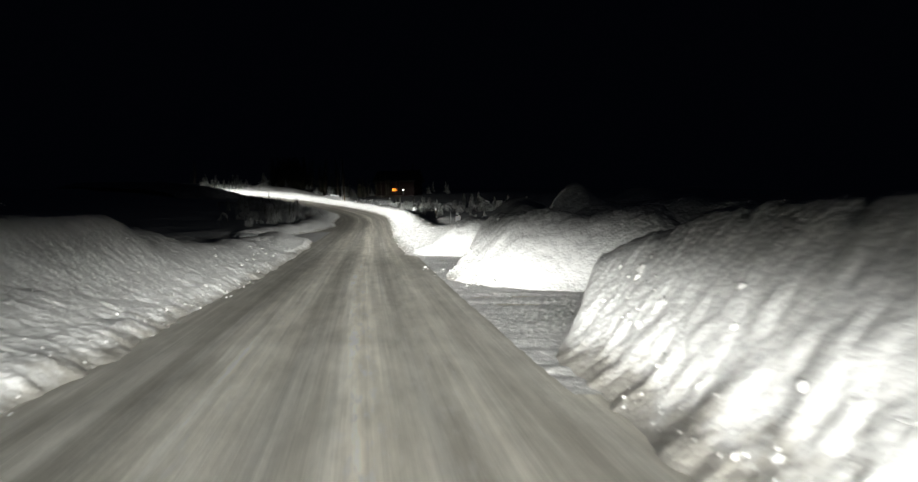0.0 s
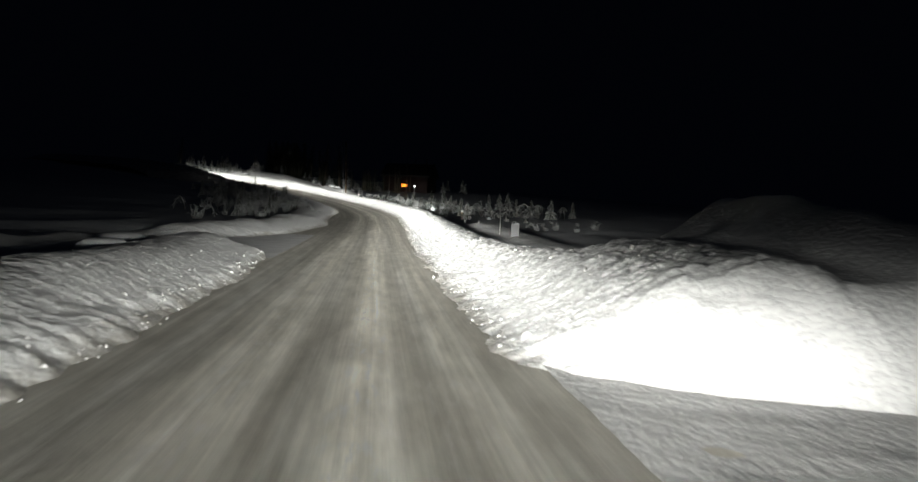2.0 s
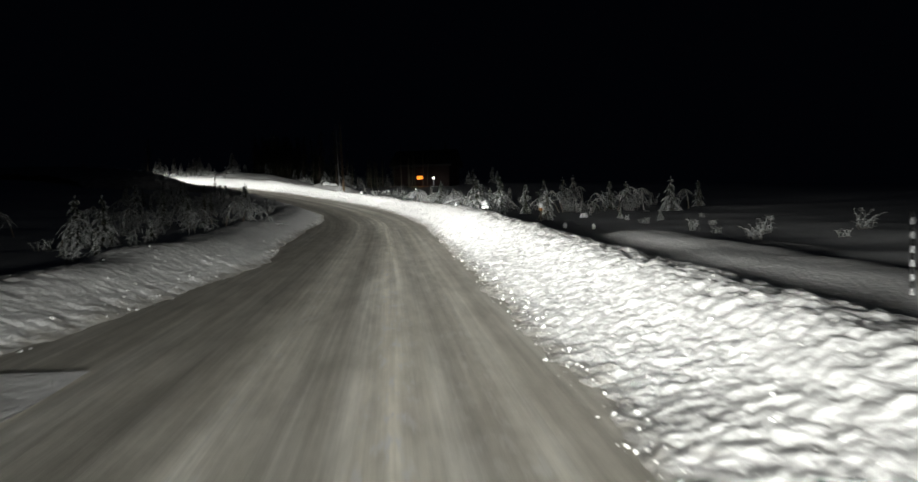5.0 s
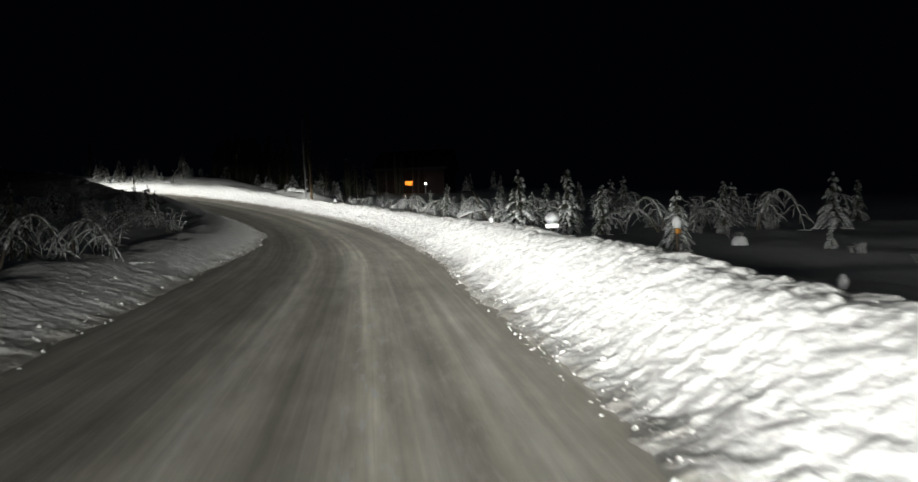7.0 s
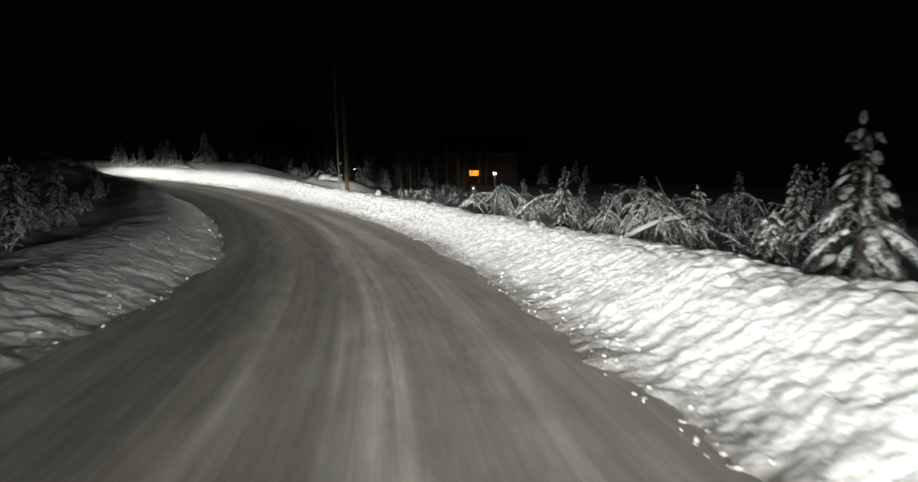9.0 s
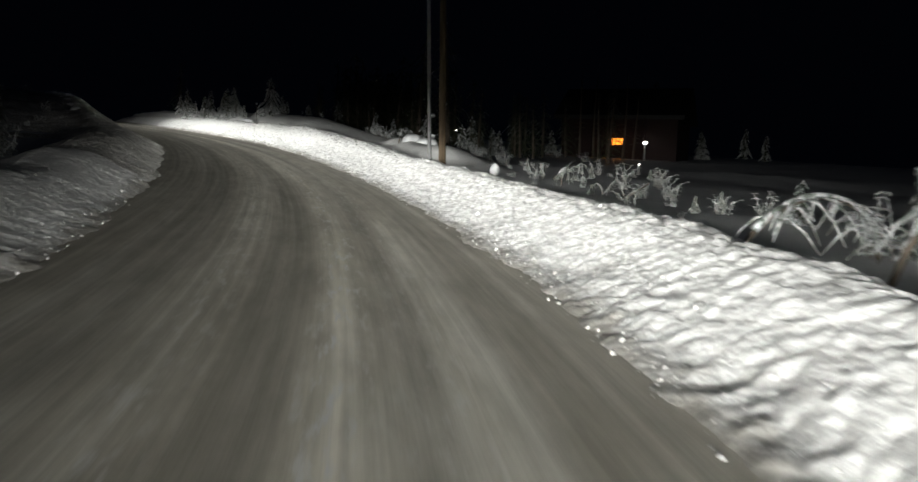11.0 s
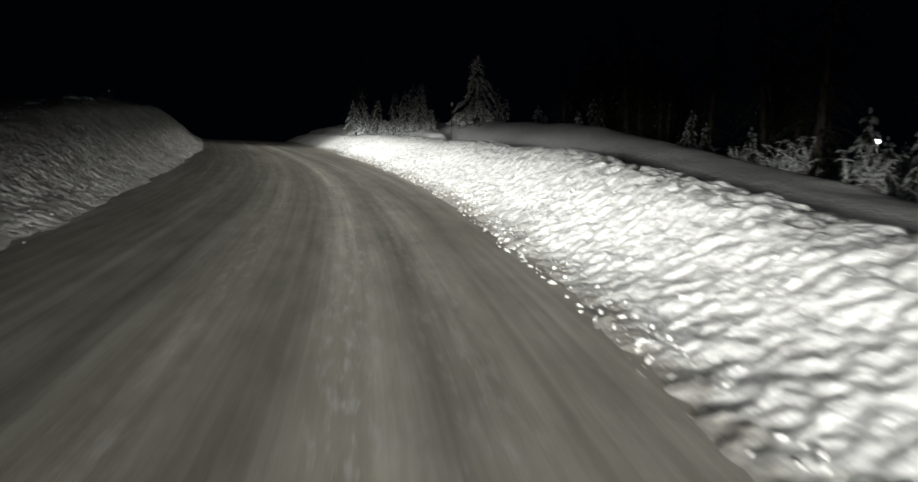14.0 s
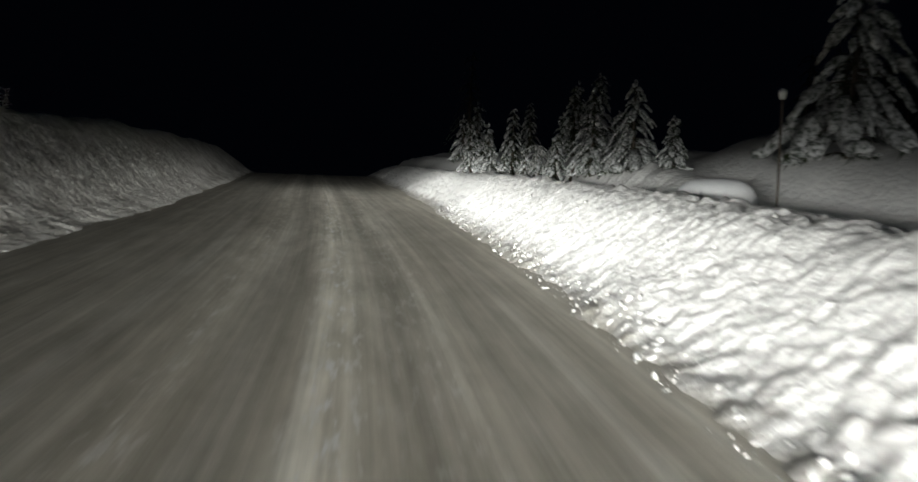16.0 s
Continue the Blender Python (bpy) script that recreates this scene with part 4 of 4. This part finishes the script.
glow.energy, glow.color, glow.shadow_soft_size = 4.0, (1.0, 0.28, 0.03), 0.15
x, y = along(180.0, 32.1)
new("porch_glow", glow).matrix_world = pose(float(x), float(y), float(fall(180.0)) + 2.0)


def bare_trunk(height, seed):
    rnd = random.Random(seed)
    root = tagged(new("dead_tree"), "slim dark leafless trunk in front of a house", "tree", "dark trunks by the house")
    wood, twig = Pile(), Pile()
    line = [(0.1 * math.sin(seed + q * 3), 0.1 * math.cos(seed * 2 + q * 2), height * q) for q in (0, 0.25, 0.5, 0.75, 1)]
    wood.tube(line, [0.11, 0.09, 0.07, 0.05, 0.02], 8)
    for _ in range(26):
        q = rnd.uniform(0.2, 0.95)
        a, length = rnd.uniform(0, 6.28), rnd.uniform(0.4, 1.2) * (1.1 - q)
        p = Vector((0, 0, height * q))
        twig.tube([tuple(p + Vector((math.cos(a) * length * k, math.sin(a) * length * k, -0.2 * length * k))) for k in (0, 0.5, 1)], [0.02, 0.014, 0.005], 4)
    solid("trunk", wood.verts, wood.faces, BARK, root)
    tagged(solid("twig", twig.verts, twig.faces, BARK, root, "bare brown twigs"), kind="stuff")
    return root


bare = [bare_trunk(7.0, 3), bare_trunk(5.5, 8)]
for k, (s, o) in enumerate(((179.5, 29.4), (178.1, 29.5), (178.4, 31.4), (177.1, 31.5), (179.1, 27.6), (177.1, 27.8))):
    m = spot(s, o, 70 * k, 1.0, 0.1)
    if k < 2:
        bare[k].matrix_basis = m
    else:
        copy_thing(bare[k % 2], m)


def leaning_log(label, s, o, turn, size=1.0):
    """A bare stem leaning up out of the snow, with a strip of snow on it."""
    root = tagged(new("leaning_log"), label, "log", "leaning logs")
    pile = Pile()
    pile.tube([(-0.85, 0.0, -0.55), (0.0, 0.02, 0.0), (0.9, 0.0, 0.55), (1.8, -0.05, 1.05)], [0.10, 0.095, 0.085, 0.06], 10)
    solid("trunk", pile.verts, pile.faces, BARK, root, "bare weathered wood")
    pile = Pile()
    pile.tube([(0.2, 0.02, 0.12), (0.9, 0.0, 0.55), (1.7, -0.05, 1.0)], [0.05, 0.075, 0.04], 8, 0.6, 0.07)
    solid("snow_load", pile.verts, pile.faces, SOFT_SNOW, root, "strip of snow on top")
    stand(root, s, o, turn=turn)
    root.scale = (size, size, size)


leaning_log("dark leaning log rising out of the snow", 153.0, 9.8, 30, 0.7)
leaning_log("pale birch stem leaning out of deep snow", 146.6, 9.2, 10, 0.5)
# A snow-covered stem bowed along the back of the bank, held up by the snag.
bowed = tagged(new("birch"), "thick birch stem bowed low under a coat of snow", "birch tree", "bent birches")
x0, y0 = along(118.8, 5.05)
x1, y1 = along(119.8, 7.25)
z0, z1 = float(fall(118.8)) + 0.80, float(fall(119.8)) + 1.25
bow = [(float(x0 + (x1 - x0) * q), float(y0 + (y1 - y0) * q), z0 - 0.1 + (z1 + 0.1 - z0) * (1 - (1 - q) ** 2.2)) for q in (-0.12, 0.0, 0.15, 0.3, 0.5, 0.7, 0.86, 1.0)]
wood = Pile()
wood.tube(bow, [0.06, 0.058, 0.055, 0.052, 0.048, 0.044, 0.04, 0.035], 8)
solid("trunk", wood.verts, wood.faces, BARK, bowed)
coat = Pile()
coat.tube(bow[1:], [0.03, 0.062, 0.07, 0.066, 0.07, 0.062, 0.03], 8, 0.75, 0.045)
solid("snow_load", coat.verts, coat.faces, SOFT_SNOW, bowed, "white snow lying along the stem")
stem = Pile()
stem.tube([(0.1, 0.0, -0.3), (0.0, 0.0, 0.1), (-0.35, 0.1, 0.9), (-0.8, 0.15, 1.9)], [0.05, 0.045, 0.04, 0.02], 8)
snag = tagged(new("dead_tree"), "thin dead stem leaning over snowy scrub", "tree")
solid("trunk", stem.verts, stem.faces, BARK, snag)
stand(snag, 119.6, 7.2)


def snow_hump(width, height, seed):
    """A rounded cushion of snow over something buried."""
    ang, rise = np.meshgrid(np.linspace(0, 2 * np.pi, 28, endpoint=False), np.linspace(0, 1, 10))
    r = width * np.cos(rise * np.pi / 2) ** 0.55 * (1 + 0.06 * np.sin(3 * ang + seed) + 0.04 * np.sin(5 * ang))
    z = height * np.sin(rise * np.pi / 2) ** 0.9 - 0.1
    verts = np.stack([r * np.cos(ang), r * np.sin(ang), z], -1).reshape(-1, 3).tolist()
    faces = [(i * 28 + k, i * 28 + (k + 1) % 28, (i + 1) * 28 + (k + 1) % 28, (i + 1) * 28 + k) for i in range(9) for k in range(28)]
    return tagged(solid("snow_hump", verts, faces, SOFT_SNOW), "smooth rounded snow hump over something buried", "snow hump", "snow humps")


for k, (s, o, w, h) in enumerate(((49.7, -7.9, 0.85, 0.5), (45.1, -6.9, 0.7, 0.4), (54.2, -8.6, 0.9, 0.45), (166.8, 8.2, 0.55, 0.5), (165.7, 8.7, 0.6, 0.42), (202.6, 6.7, 0.75, 0.75), (106.1, 12.0, 0.26, 0.4))):
    stand(snow_hump(w, h, k), s, o)
hump = snow_hump(0.3, 0.26, 9)
hump.matrix_basis = spot(190.5, -9.6)
for s, o, size in ((193.2, -9.9, 0.8), (195.0, -9.4, 1.2), (197.4, -10.0, 0.9), (199.3, -9.7, 1.4), (202.0, -10.1, 0.8), (204.5, -9.8, 1.1), (207.5, -10.0, 1.3), (186.4, -9.5, 0.9), (182.7, -9.2, 1.2)):
    copy_thing(hump, spot(s, o, 40 * s, size))
copy_thing(KINDS["f"], spot(166.6, 7.6, 65, 0.65))


# ---- clods of snow thrown along the toes of the banks ----
def clod_mesh(seed):
    bm = turned([(0.45, -0.5), (0.85, -0.2), (0.9, 0.2), (0.45, 0.55)], 6, 0.22, seed)
    me = bpy.data.meshes.new("snow_clod")
    bmesh.ops.recalc_face_normals(bm, faces=bm.faces)
    bm.to_mesh(me)
    bm.free()
    me.materials.append(CLOD_SNOW)
    me.polygons.foreach_set("use_smooth", [True] * len(me.polygons))
    return me


CLODS = [clod_mesh(k) for k in range(6)]


def clods(bank, height, edge, side, s0, s1, count, seed, near=None, size=0.055):
    """Loose clods as parts of a bank; side is 1 to the right, -1 to the left."""
    rnd = random.Random(seed)
    for _ in range(count):
        s = rnd.uniform(s0, s1)
        u = abs(rnd.gauss(0, 0.45)) + 0.04 if rnd.random() < 0.9 else rnd.uniform(0, 2.5)
        if near:
            u = rnd.uniform(*near)
        o = float(edge(np.array(s))) + side * u
        x, y = along(s, o)
        z = max(float(height(np.array(s), np.array(o))), 0.0 + float(fall(np.array(s))))
        r = 0.022 + size * rnd.random() ** 2.5
        ob = new("snow_clod", rnd.choice(CLODS))
        ob.parent = bank
        ob.matrix_basis = pose(float(x), float(y), z - r * 0.3, rnd.uniform(0, 360), rnd.uniform(0, 360), rnd.uniform(0, 360)) @ Matrix.Diagonal((r * rnd.uniform(0.8, 1.5), r, r * rnd.uniform(0.6, 1), 1))


def crumbs(name, bank, height, edge, side, s0, s1, count, seed, spread, size, label="scattered crumbs of broken snow"):
    """Broken lumps too many to count, joined: spread gives (share, from, to) of the way up the bank, size the least and most radius."""
    gen = np.random.default_rng(seed)
    s = gen.uniform(s0, s1, count)
    pick = gen.choice(len(spread), count, p=[w for w, _, _ in spread])
    low, high = np.array([a for _, a, _ in spread])[pick], np.array([b for _, _, b in spread])[pick]
    o = edge(s) + side * (low + (high - low) * gen.random(count))
    x, y = along(s, o)
    r = size[0] + (size[1] - size[0]) * gen.random(count) ** 2.5
    z = np.maximum(height(s, o), fall(s)) + r * gen.uniform(-0.7, 0.0, count)
    shapes = [(np.array([v.co for v in me.vertices]), [tuple(p.vertices) for p in me.polygons]) for me in CLODS]
    which = gen.integers(0, len(shapes), count)
    turns = gen.uniform(0, 2 * np.pi, (count, 3))
    verts, faces = [], []
    for k in range(count):
        co, fs = shapes[which[k]]
        (ca, cb, cc), (sa, sb, sc) = np.cos(turns[k]), np.sin(turns[k])
        turn = np.array([[cc * cb, cc * sb * sa - sc * ca, cc * sb * ca + sc * sa], [sc * cb, sc * sb * sa + cc * ca, sc * sb * ca - cc * sa], [-sb, cb * sa, cb * ca]])
        base = len(verts)
        verts += ((co * (r[k] * 1.3, r[k], r[k] * 0.8)) @ turn.T + (x[k], y[k], z[k])).tolist()
        faces += [tuple(base + i for i in f) for f in fs]
    tagged(solid(name, verts, faces, CLOD_SNOW, bank, label), kind="stuff")


clods(bank_main, right_bank, right_edge, 1, 36, 205, 150, 81)
clods(bank_main, right_bank, right_edge, 1, 37, 75, 90, 86, (1.8, 3.2), 0.07)
clods(bank_main, right_bank, right_edge, 1, 172, 206, 60, 87, (0.0, 0.5), 0.065)
clods(bank_near, near_bank, right_edge, 1, -2, 8, 60, 82)
clods(bank_mound, drive_mound, right_edge, 1, 20, 28, 60, 83)
clods(bank_mound, drive_mound, right_edge, 1, 19.5, 24, 46, 89, (0.25, 1.0), 0.10)
clods(bank_near, near_bank, right_edge, 1, 8.6, 11.0, 24, 90, (0.4, 1.2), 0.09)
clods(bank_left, left_bank, left_edge, -1, 4, 54, 60, 84)
clods(bank_left, left_bank, left_edge, -1, 16, 54, 60, 88, (0.1, 1.9), 0.06)
clods(bank_left_far, left_far_bank, left_edge, -1, 70, 149, 60, 85)
TOE = [(0.75, -0.12, 0.4), (0.25, 0.3, 2.6)]
crumbs("snow_crumb", bank_main, right_bank, right_edge, 1, 35, 110, 1500, 91, TOE, (0.012, 0.045))
crumbs("snow_crumb", bank_main, right_bank, right_edge, 1, 110, 168, 1000, 95, TOE, (0.012, 0.045))
crumbs("snow_crumb", bank_main, right_bank, right_edge, 1, 168, 216, 1400, 96, TOE, (0.014, 0.06))
crumbs("snow_crumb", bank_near, near_bank, right_edge, 1, -4, 8, 150, 97, TOE, (0.012, 0.04))
crumbs("snow_crumb", bank_mound, drive_mound, right_edge, 1, 18, 28, 150, 98, TOE, (0.012, 0.04))
crumbs("snow_crumb", bank_left, left_bank, left_edge, -1, 0, 54, 500, 92, TOE, (0.012, 0.042))
crumbs("snow_crumb", bank_left_far, left_far_bank, left_edge, -1, 66, 149, 700, 93, TOE, (0.012, 0.05))
crumbs("snow_crumb", slope_left, left_far_bank, left_edge, -1, 150, 225, 2000, 94, [(0.3, -0.1, 0.6), (0.7, 0.4, 6.0)], (0.012, 0.04))
